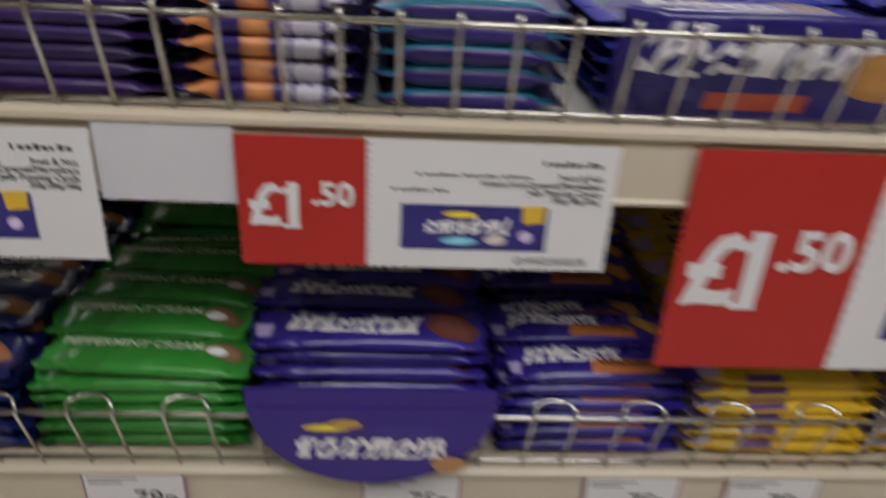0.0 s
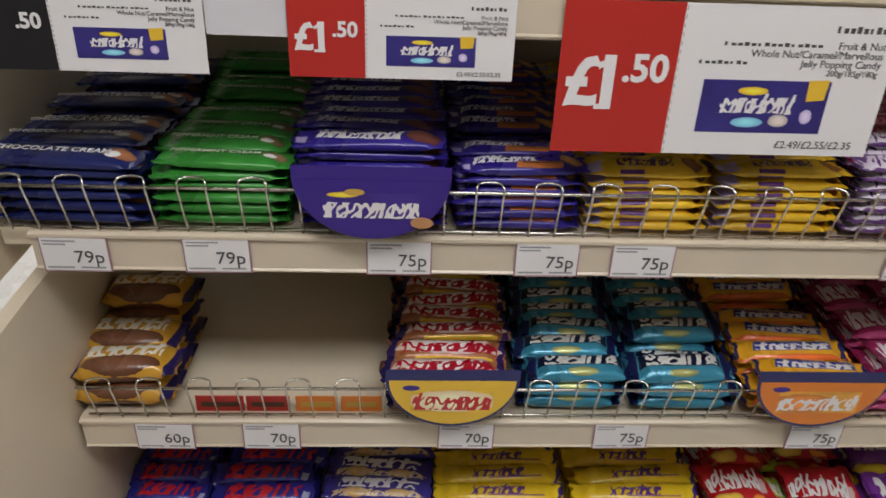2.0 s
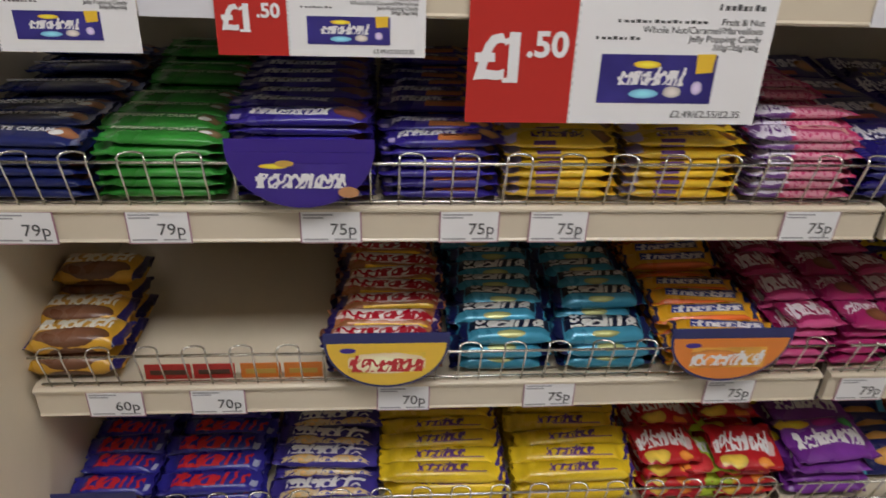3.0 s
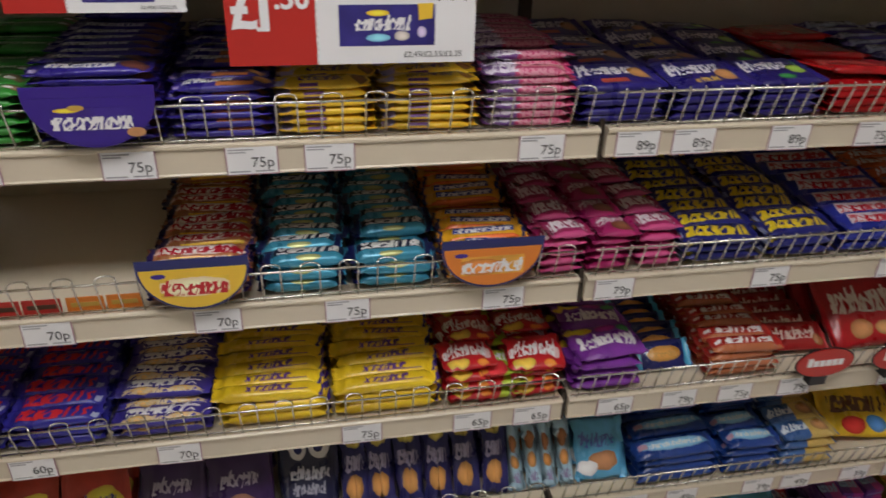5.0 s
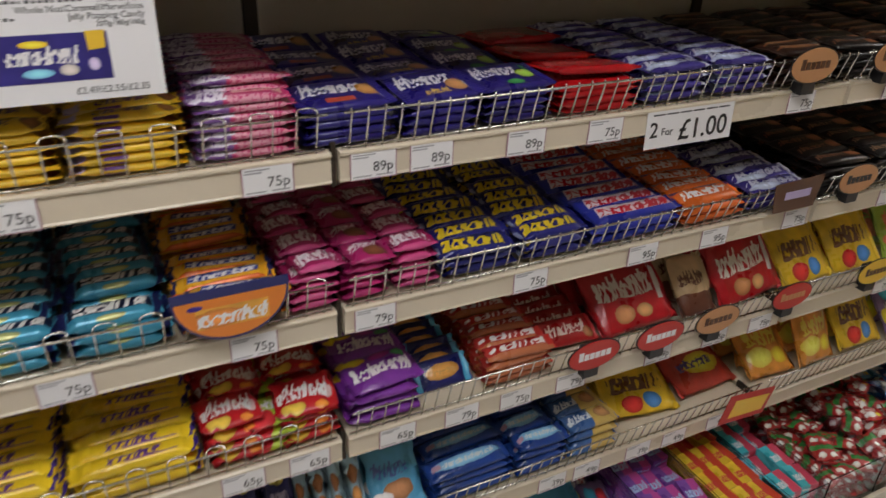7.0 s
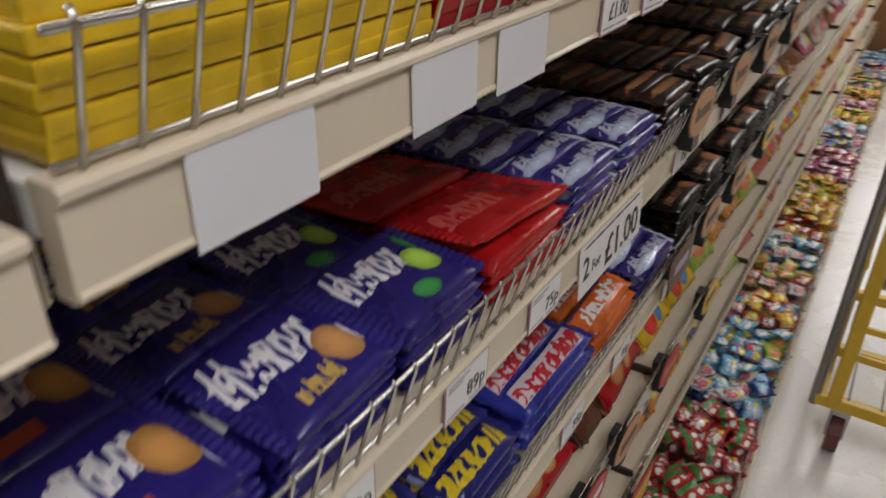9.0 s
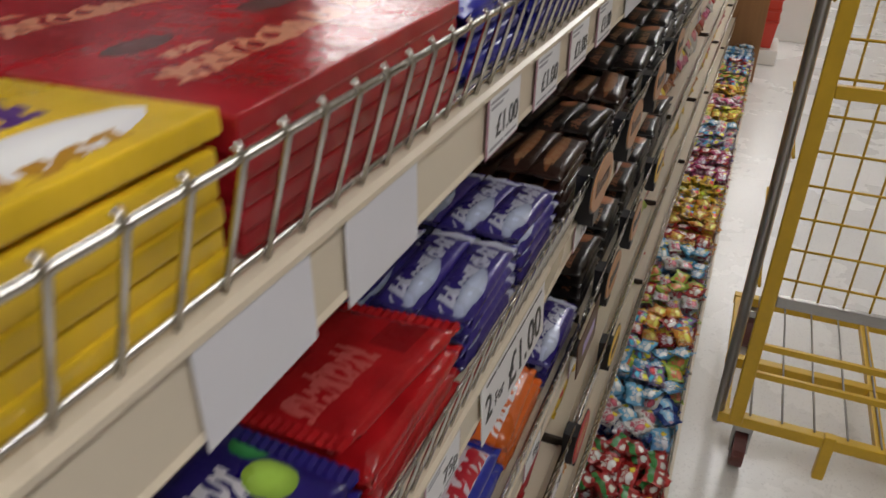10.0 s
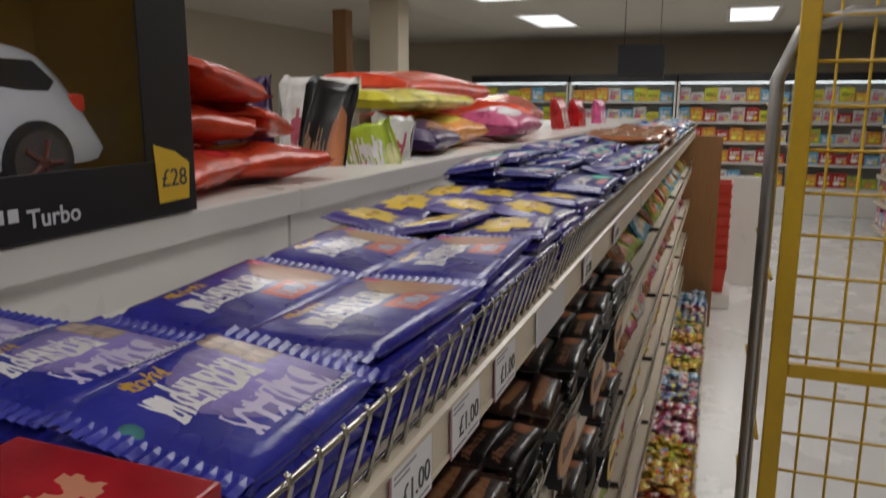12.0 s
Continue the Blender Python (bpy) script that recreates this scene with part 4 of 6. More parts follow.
def wire_front(x0, x1, z, h, y=0.009, close=0.0):
    """Low fence of bent wire hoops on two rails along the front of a shelf."""
    w = tagged(new("wire_shelf_front"), "bright bent wire fence along a shelf front", "wire fence", "wire shelf fronts")
    w.matrix_world = pose(x0, y - 0.006, z, LEAN, 0, 0)
    for zz, r in ((0.003, 0.0016), (h - 0.006, 0.0018)):
        part("rail", tube_bm([(0.002, 0.0025, zz), (x1 - x0 - 0.002, 0.0025, zz)], r, 6), wire_mat, w, smooth=True)
    if close:
        n = int((x1 - x0) / close)
        for i in range(n):
            ob = new("wire", STRAIGHT[h])
            ob.parent = w
            ob.location = ((x1 - x0) * (i + 0.5) / n, 0, 0.001)
        return w
    n = int((x1 - x0 - 0.02) / HOOP_P)
    gap = (x1 - x0) / n
    for i in range(n):
        ob = new("hoop", HOOPS[h])
        ob.parent = w
        ob.location = (gap * (i + 0.5), 0, 0.001)
    return w


for bay in range(BAYS):
    for lev, z in LEVELS.items():
        if bay < 3 or lev in "AB":
            wire_front(bay + (0.008 if bay or lev != "B" else -0.03), bay + 0.99, z + STRIP - (SAG if lev == "A" and bay == 0 else 0), 0.056 if lev == "A" else 0.062, FRONT[lev] + 0.009, 0.0233 if bay else 0.027 if lev == "A" else 0.0)
        else:
            w = tagged(new("wire_shelf_front"), "bright bent wire fence along a shelf front", "wire fence", "wire shelf fronts")
            w.matrix_world = pose(bay, 0.003, z + STRIP, LEAN, 0, 0)
            for zz in (0.004, 0.03, 0.056):
                part("rail", tube_bm([(0.01, 0.002, zz), (0.99, 0.002, zz)], 0.0018, 5), wire_mat, w, smooth=True)

SA, SB, SC, SD, SE = (LEVELS[k] + STRIP + 0.001 for k in "ABCDE")

# ---- packs, shelf A ----
ROWS_A = [
    ("multi_red", "dark violet multipack bars with red marks", -0.0, 0.235, 0.07, 0.0092, 7, "tablet"),
    ("multi_amber", "violet multipack bars with amber marks", 0.24, 0.332, 0.07, 0.0118, 5, "tablet"),
    ("multi_teal", "violet multipack bars with teal edges", 0.336, 0.432, 0.07, 0.0118, 5, "tablet"),
    ("bubbly", "purple chocolate tablets with white print", 0.452, 0.625, 0.085, 0.0095, 5, "tablet"),
    ("daim", "purple chocolate tablets with red flash", 0.63, 0.8, 0.085, 0.0095, 6, "tablet"),
    ("multi_navy", "navy multipack tablets with red bars", 0.81, 0.99, 0.085, 0.0105, 6, "tablet"),
    ("tablet_yellow", "yellow wrapped chocolate tablets stacked behind wire", 1.012, 1.243, 0.095, 0.0088, 6, "slab"),
    ("tablet_red", "glossy red chocolate tablets stacked behind wire", 1.248, 1.448, 0.1, 0.009, 6, "slab"),
    ("bubbly", "purple chocolate tablets with bubble picture", 1.452, 1.582, 0.1, 0.0105, 6, "tablet"),
    ("daim", "purple chocolate tablets with red flash", 1.586, 1.766, 0.1, 0.0105, 6, "tablet"),
    ("daim", "purple chocolate tablets with red flash", 1.77, 1.955, 0.1, 0.0105, 6, "tablet"),
]
for kind, label, x0, x1, D, H, layers, shape in ROWS_A:
    near = x1 < 1.0
    stack(kind, label, x0, x1, SA - (SAG if near else 0), D, H, 2 if kind == "daim" else 3, layers, shape, y0=0.02 if kind == "bubbly" and near else -0.002, wild=2.2 if x0 > 1.4 else 0.9, rise=0.34 if kind == "bubbly" else 0.0, tilt=3.0 if x0 > 1.45 else 0.0)
upright = tagged(new("chocolate_tablet", variants("tall", 0.168, 0.058, 0.0105, "tablet")[0]), "purple chocolate tablet standing upright behind wire", "chocolate bar")
upright.matrix_world = pose(0.54, 0.012, SA - SAG, 99, 0, 0) @ pose(0, 0.029, 0)
for i in range(3):
    stack("starred", "purple tablets with big yellow star flash", 1.96 + 0.15 * i, 2.105 + 0.15 * i, SA, 0.088, 0.0125, 3, 5, "tablet", y0=0.0, wild=4.0, rise=0.4)
for i in range(7):
    stack("deep_blue", "dark blue chocolate tablets with mixed print", 2.42 + 0.165 * i, 2.58 + 0.165 * i, SA, 0.088, 0.014, 3, 5, "tablet", y0=0.0, wild=5.0, rise=1.0)
for i in range(7):
    stack("copper", "copper brown foil sweet bags", 3.6 + 0.18 * i, 3.77 + 0.18 * i, SA, 0.12, 0.034, 2, 3, "bag", wild=4.0)
for i in range(10):
    stack(("mix_white", "blue_multi", "mix_sky")[i % 3], "pale mixed sweet bags", 4.9 + 0.2 * i, 5.09 + 0.2 * i, SA, 0.12, 0.03, 2, 3, "bag", wild=4.0)

# ---- shelf B ----
ROWS_B = [
    ("navy_cream", "navy wrapped chocolate bars with white print", -0.036, 0.116, 0.04, 0.0128, 6),
    ("green", "green wrapped peppermint chocolate bars", 0.12, 0.256, 0.04, 0.0128, 6),
    ("purple", "purple wrapped milk chocolate bars", 0.262, 0.412, 0.036, 0.0128, 8),
    ("nut", "purple chocolate bars with orange flash", 0.418, 0.548, 0.037, 0.0128, 6),
    ("caramel", "yellow caramel chocolate bars with purple script", 0.552, 0.682, 0.042, 0.0128, 6),
    ("caramel", "yellow caramel chocolate bars with purple script", 0.687, 0.822, 0.042, 0.0128, 6),
    ("pink", "pink and white striped chocolate bars", 0.828, 0.958, 0.034, 0.0125, 8),
]
for i, (kind, label, x0, x1, D, H, layers) in enumerate(ROWS_B):
    stack(kind, label, x0, x1, SB, D, H, 9, layers, "bar", wild=1.4, rise=0.15 if i < 4 else 0.0, skip=0.15)
for kind, x0, x1 in (("tall", 0.963, 1.095), ("tall_nut", 1.1, 1.222), ("tall_mint", 1.226, 1.345)):
    stack(kind, "purple chocolate blocks stacked flat on the shelf", x0, x1, SB, 0.098, 0.0125, 4, 5, "tablet", wild=1.8)
stack("red", "shiny plain red foil chocolate packs", 1.352, 1.508, SB, 0.11, 0.0135, 3, 5, "tablet", wild=3.0, rise=0.4)
for x0, x1 in ((1.513, 1.655), (1.66, 1.8)):
    stack("silver", "silver and violet wrapped chocolate bars", x0, x1, SB, 0.044, 0.0165, 8, 4, "bar", wild=1.6)
for i in range(3):
    stack(("ripple", "dark_brown", "ripple")[i], "chestnut brown wrapped chocolate bars", 1.81 + 0.15 * i, 1.955 + 0.15 * i, SB, 0.042, 0.017, 8, 4, "bar", wild=2.6)
for i in range(5):
    stack(("dark_brown", "black_orange")[i % 2], "black and copper wrapped chocolate bars", 2.27 + 0.17 * i, 2.43 + 0.17 * i, SB, 0.05, 0.019, 7, 4, "bar", wild=2.0)

# ---- shelf C ----
stack("snack", "gold and brown biscuit packs on shelf", -0.02, 0.108, SC, 0.055, 0.032, 3, 2, "bar", wild=1.6, rise=0.5)
ROWS_C = [
    ("crunch", "copper wrapped honeycomb bars with red script", 0.352, 0.498, 0.035, 0.021, 3),
    ("boost", "turquoise wrapped chocolate bars with white word", 0.506, 0.636, 0.038, 0.022, 3),
    ("boost", "turquoise wrapped chocolate bars with white word", 0.642, 0.772, 0.038, 0.022, 3),
    ("star", "orange wrapped peanut bars with white word", 0.78, 0.925, 0.035, 0.021, 3),
    ("twirl", "navy wrapped chocolate bars with yellow word", 1.17, 1.31, 0.046, 0.019, 3),
    ("twirl", "navy wrapped chocolate bars with yellow word", 1.316, 1.448, 0.046, 0.019, 3),
    ("bubble_duo", "blue chocolate bars with red word", 1.454, 1.652, 0.046, 0.019, 3),
    ("decker", "orange wrapped nougat bars with white word", 1.657, 1.815, 0.046, 0.019, 3),
    ("silver", "violet and silver wrapped bars", 1.82, 1.99, 0.044, 0.018, 3),
]
for kind, label, x0, x1, D, H, layers in ROWS_C:
    stack(kind, label, x0, x1, SC, D, H, 10, layers, "bar", wild=2.0, skip=0.06, rise=0.14, tilt=7.0)
for i, (x0, x1) in enumerate(((0.93, 1.005), (1.009, 1.085), (1.089, 1.165))):
    stack("rose_open" if i == 1 else "rose", "magenta wrapped chocolate packs with pale word", x0, x1, SC, 0.062, 0.0155, 5, 5, "bar", wild=2.4)
for i in range(6):
    stack(("dark_brown", "black_orange")[i % 2], "dark brown wrapped chocolate bars", 2.01 + 0.16 * i, 2.165 + 0.16 * i, SC, 0.05, 0.02, 7, 4, "bar", wild=2.0)

# ---- shelf D ----
ROWS_D = [
    ("bubble", "violet wrapped bars with red word", -0.005, 0.106, 0.036, 0.02, 3),
    ("bubble", "violet wrapped bars with red word", 0.112, 0.254, 0.036, 0.02, 3),
    ("picnic", "violet wrapped bars with yellow flecks", 0.262, 0.414, 0.038, 0.021, 3),
    ("flake", "yellow wrapped flaky chocolate bars", 0.42, 0.6, 0.032, 0.023, 3),
    ("flake", "yellow wrapped flaky chocolate bars", 0.606, 0.784, 0.032, 0.023, 3),
    ("hazel", "red wrapped hazelnut bars with white word", 1.265, 1.405, 0.034, 0.019, 4),
]
for kind, label, x0, x1, D, H, layers in ROWS_D:
    stack(kind, label, x0, x1, SD, D, H, 10, layers, "bar", wild=1.8, skip=0.05, rise=0.14, tilt=7.0)
for kind, label, x0, x1 in (("fruit_red", "red chewy fruit sweet bags", 0.79, 0.885), ("fruit_lime", "lime and red fruit sweet bags", 0.845, 0.93), ("fruit_red", "red chewy fruit sweet bags", 0.9, 1.0), ("fruit_violet", "violet chewy fruit sweet bags", 1.01, 1.142)):
    stack(kind, label, x0, x1, SD, 0.085, 0.021, 4, 4 if kind != "fruit_lime" else 3, "bag", wild=2.6)
leaning("orange_log", "navy and tan biscuit packs with sky ends", 1.148, 1.26, SD, 0.055, 0.018, 8, "bar", y0=0.03, step=0.03, tilt=38)
leaning("tease", "dark red sweet cartons leaning on shelf", 1.41, 1.545, SD, 0.06, 0.02, 6, "bar", y0=0.04, step=0.036, tilt=30)
leaning("malt", "red malted sweet bags with white word", 1.55, 1.74, SD, 0.15, 0.035, 4, "bag", y0=0.016, step=0.06, tilt=46, wild=2.5)
leaning("minst", "cream and brown sweet bags", 1.745, 1.84, SD, 0.13, 0.03, 4, "bag", y0=0.016, step=0.06, tilt=46, wild=2.5)
leaning("malt", "red malted sweet bags with white word", 1.845, 2.03, SD, 0.15, 0.035, 4, "bag", y0=0.016, step=0.06, tilt=46, wild=2.5)
leaning("yellow_bag", "yellow chocolate sweet bags", 2.04, 2.36, SD, 0.14, 0.03, 4, "bag", y0=0.016, step=0.06, tilt=46, columns=2)
thing("cardboard_box", box_bm(1.42, 1.53, 0.27, 0.4, SD, SD + 0.16, 0.002), dark_box, "black cardboard display box on shelf", "box")

# ---- shelf E ----
for kind, label, x0, x1, D, cols in (
    ("chew_red", "red and yellow chewy sweet bags", 0.02, 0.25, 0.13, 2),
    ("dusk", "dark violet chocolate bags", 0.255, 0.49, 0.14, 2),
    ("eyes", "navy bag with two round white eyes", 0.5, 0.605, 0.16, 1),
    ("mini_navy", "small navy bags with amber picture", 0.61, 0.925, 0.14, 6),
    ("mini_sky", "small sky blue bags with brown figures", 0.928, 1.055, 0.13, 4),
    ("sky_pack", "sky blue chocolate button pack", 1.06, 1.165, 0.12, 1),
):
    leaning(kind, label, x0, x1, SE, D, 0.022, 5, "bag", y0=0.02, step=0.045, tilt=50, columns=cols)
for x0, x1, kind in ((1.17, 1.345, "blue_multi"), (1.35, 1.47, "blue_multi"), (1.474, 1.6, "blue_amber")):
    stack(kind, "blue and white chocolate multipacks", x0, x1, SE, 0.05, 0.022, 6, 4, "bar", wild=1.8, rise=0.5)
leaning("yellow_bag", "pale yellow sweet bags lying in a pile", 1.61, 1.8, SE, 0.13, 0.025, 5, "bag", y0=0.03, step=0.05, tilt=24, wild=3)
leaning("chew_red", "mixed red and yellow sweet bags", 1.81, 2.0, SE, 0.13, 0.025, 4, "bag", y0=0.04, step=0.06, tilt=24, wild=3)

# ---- far bays: mixed bags ----
MIX = ("mix_pink", "mix_sky", "mix_orange", "mix_lime", "mix_white", "mix_red", "party", "lemon", "yellow_bag", "chew_red", "blue_multi", "copper")
LOOK = {"mix_pink": "pink and white sweet bags", "mix_sky": "sky blue and white sweet bags", "mix_orange": "orange and yellow sweet bags", "mix_lime": "lime and red sweet bags", "mix_white": "white and red sweet bags", "mix_red": "red and cream sweet bags", "party": "many coloured party sweet bags", "lemon": "lemon yellow chewy sweet bags", "yellow_bag": "yellow chocolate sweet bags", "chew_red": "red and yellow chewy sweet bags", "blue_multi": "blue and white chocolate multipacks", "copper": "copper brown foil sweet bags"}
far = random.Random(11)
for z, start, pool in ((SB, 3.13, (1, 3, 5, 11)), (SC, 2.99, (5, 11, 4, 0)), (SD, 2.38, (8, 2, 5, 3, 9)), (SE, 2.02, (3, 8, 9, 2, 6))):
    x = start
    while x < END - 0.2:
        w = far.uniform(0.13, 0.19)
        kind = MIX[far.choice(pool)]
        leaning(kind, LOOK[kind] + " on shelf", x, x + w, z, 0.15, 0.03, 5, "bag", y0=0.016, step=0.055, tilt=far.uniform(34, 52), wild=3.0)
        x += w + 0.004

# ---- base shelf F: trays of sweets ----
SF = 0.171


def tray(x0, x1, y0, y1, z, h, label):
    """A clear plastic tray: floor and four thin walls."""
    t = tagged(new("display_tray"), label, "tray", "display trays")
    t.location = (x0, y0, z)
    w, d = x1 - x0, y1 - y0
    part("base", box_bm(0.003, w - 0.003, 0.003, d - 0.003, 0, 0.003), clear_plastic, t)
    for nm, b in (("wall", (0, w, 0, 0.003)), ("wall", (0, w, d - 0.003, d)), ("wall", (0, 0.003, 0.0032, d - 0.0032)), ("wall", (w - 0.003, w, 0.0032, d - 0.0032))):
        part(nm, box_bm(*b, 0.0, h, 0.0008), clear_plastic, t)
    return t


def heap(kinds, label, x0, x1, y0, y1, z, L, D, H, layers, shape, seed, wild=1.0, turn=8.0):
    """Packs of one or more kinds tipped into a tray in rough rows."""
    rnd = random.Random(seed)
    nx, ny = max(1, round((x1 - x0) / L)), max(1, round((y1 - y0) / D))
    packs = []
    for k in range(layers):
        for i in range(nx):
            for j in range(ny):
                if k == layers - 1 and rnd.random() < 0.2 * wild:
                    continue
                kind = kinds[rnd.randrange(len(kinds))]
                name, cat = NAMES[shape]
                meshes = variants(kind, L, D, H, shape)
                me = meshes[rnd.randrange(len(meshes))]
                m = pose(x0 + (x1 - x0) * (i + 0.5) / nx + rnd.uniform(-1, 1) * 0.003 * wild, y0 + (y1 - y0) * (j + 0.5) / ny + rnd.uniform(-1, 1) * 0.003 * wild, z + k * H * 0.97 + 0.001,
                         rnd.uniform(-5, 5) * wild, rnd.uniform(-5, 5) * wild, rnd.uniform(-turn, turn) * wild)
                if x0 > 2.5 or k < layers - 2:
                    packs.append((me, m))
                    continue
                ob = new(KIND_NAMES.get(kind, name), me)
                ob.matrix_world = m
                tagged(ob, label, cat, label)
    if packs:
        joined("sweet_heap", packs, "heap of " + label, "sweets")


leaning("lemon", "lemon yellow chewy sweet bags", 0.95, 1.42, SF, 0.16, 0.025, 5, "bag", y0=-0.12, step=0.09, tilt=28, columns=3)
leaning("berry", "sky blue sweet bags with red print", 1.43, 1.58, SF, 0.17, 0.025, 5, "bag", y0=-0.13, step=0.09, tilt=28)
leaning("party", "many coloured party sweet bags", 1.585, 1.66, SF, 0.14, 0.03, 5, "bag", y0=-0.13, step=0.09, tilt=24, wild=2)
for i, (kind, label, x0, x1) in enumerate((("carton_violet", "violet and pink sweet cartons in tray", 1.67, 1.835), ("carton_yellow", "yellow and red sweet cartons in tray", 1.84, 1.985), ("carton_teal", "teal and red sweet cartons in tray", 1.99, 2.11))):
    tray(x0, x1, -0.165, 0.28, SF, 0.12, "clear plastic tray full of sweet cartons")
    heap((kind,), label, x0 + 0.006, x1 - 0.006, -0.148, 0.27, SF + 0.004, 0.05, 0.07, 0.022, 5, "carton", 40 + i)
xf = 2.115
TRAYS = (("festive",), ("festive", "mix_red"), ("mix_sky", "blue_multi", "mix_white"), ("party", "mix_sky", "mix_lime"), ("mix_orange", "party", "mix_red"), ("mix_lime", "mix_red", "mix_white"), ("mix_sky", "mix_white"), ("mix_orange", "mix_red"), ("mix_orange", "yellow_bag"), ("lemon", "yellow_bag"), ("mix_pink",), ("mix_pink", "mix_red"), ("party", "mix_white"), ("mix_white", "mix_sky"), ("mix_orange", "lemon"), ("mix_white", "mix_pink"), ("yellow_bag", "mix_orange"), ("party", "mix_lime"), ("mix_lime", "party"), ("mix_red", "party"), ("mix_sky", "blue_multi"), ("mix_sky",))
TRAY_LOOK = {"festive": "red and green festive sweet bags"}
for i, kinds in enumerate(TRAYS):
    w = (0.2, 0.24, 0.21, 0.23)[i % 4]
    if xf + w > END:
        break
    label = TRAY_LOOK.get(kinds[0], LOOK.get(kinds[0], "mixed sweet bags")) + " in a tray"
    tray(xf, xf + w - 0.005, -0.165, 0.28, SF, 0.125, "clear plastic tray full of small sweets")
    heap(kinds, label, xf + 0.006, xf + w - 0.012, -0.158, 0.27, SF + 0.004, 0.07, 0.05, 0.024, 5, "bag", 60 + i, 2.8, 16.0)
    xf += w

# ---- tickets and signs ----
TICKET_W, TICKET_H = 0.067, 0.0405
TICKETS = {}


def ticket(price, x, lev, w=TICKET_W):
    """Paper shelf ticket with a mauve edge and a printed price; x is its left edge."""
    key = (price, w)
    m = pose(x, FRONT[lev] - 0.0016, LEVELS[lev] + 0.0015, random.uniform(-1, 1), random.uniform(-0.8, 0.8), 0)
    if key in TICKETS:
        return copy_thing(TICKETS[key], m)
    t = thing("price_ticket", box_bm(0, w, -0.0004, 0.0004, 0, TICKET_H), mauve, ("white paper price ticket reading %s" % price) + " in shelf strip", "price ticket", "price tickets")
    part("card", box_bm(0.0016, w - 0.0016, -0.0008, -0.0005, 0.0016, TICKET_H - 0.0016), paper, t)
    lettering(price, 0.02, ink, t, w - 0.005, -0.0012, 0.017, "RIGHT")
    for i, (a, b, zz) in enumerate(((0.004, 0.036, 0.0355), (0.004, 0.026, 0.0318), (0.004, 0.03, 0.0052), (w - 0.03, w - 0.006, 0.0052))):
        part("print", box_bm(a, b, -0.0011, -0.0008, zz - 0.0009, zz + 0.0009), faint_ink, t)
    t.matrix_world = m
    TICKETS[key] = t
    return t


for lev, rows in (("B", (("79p", 0.008), ("79p", 0.148), ("75p", 0.331), ("75p", 0.483), ("75p", 0.583), ("75p", 0.876), ("89p", 1.019), ("89p", 1.106), ("89p", 1.26), ("75p", 1.405), ("75p", 1.84), ("75p", 2.1), ("79p", 2.6), ("79p", 3.2))),
                  ("C", (("60p", 0.06), ("70p", 0.183), ("70p", 0.412), ("75p", 0.599), ("75p", 0.838), ("79p", 1.02), ("75p", 1.295), ("95p", 1.53), ("95p", 1.7), ("75p", 1.915), ("75p", 2.2), ("79p", 2.7))),
                  ("D", (("60p", 0.11), ("70p", 0.325), ("75p", 0.614), ("65p", 0.801), ("65p", 0.906), ("65p", 1.058), ("79p", 1.18), ("75p", 1.29), ("79p", 1.41), ("79p", 1.62), ("75p", 1.77), ("75p", 1.9), ("75p", 2.3))),
                  ("E", (("49p", 0.3), ("49p", 0.6), ("49p", 1.04), ("49p", 1.13), ("49p", 1.235), ("39p", 1.4), ("49p", 1.485), ("39p", 1.62), ("49p", 1.72), ("49p", 1.85)))):
    for price, x in rows:
        ticket(price, x, lev)
for x in (1.474, 1.576, 1.677, 1.783, 2.2, 2.5):
    ticket("£1.00", x, "A", 0.064)
for x, w, drop in ((0.2, 0.068, 0.003), (0.9, 0.066, 0.0), (1.056, 0.072, 0.003), (1.206, 0.068, 0.002), (1.301, 0.07, 0.003), (1.93, 0.14, 0.0)):
    lab = thing("blank_label", box_bm(0, w, -0.0006, 0.0006, 0, STRIP - 0.006 + drop, 0.0003), paper_grey, "plain white paper label in the shelf strip", "label", "blank labels")
    lab.matrix_world = pose(x, FRONT["A"] - 0.0018, LEVELS["A"] - (SAG if x < 0.95 else 0) + 0.0015 - drop, random.uniform(-1.5, 0), random.uniform(-1, 1), 0)


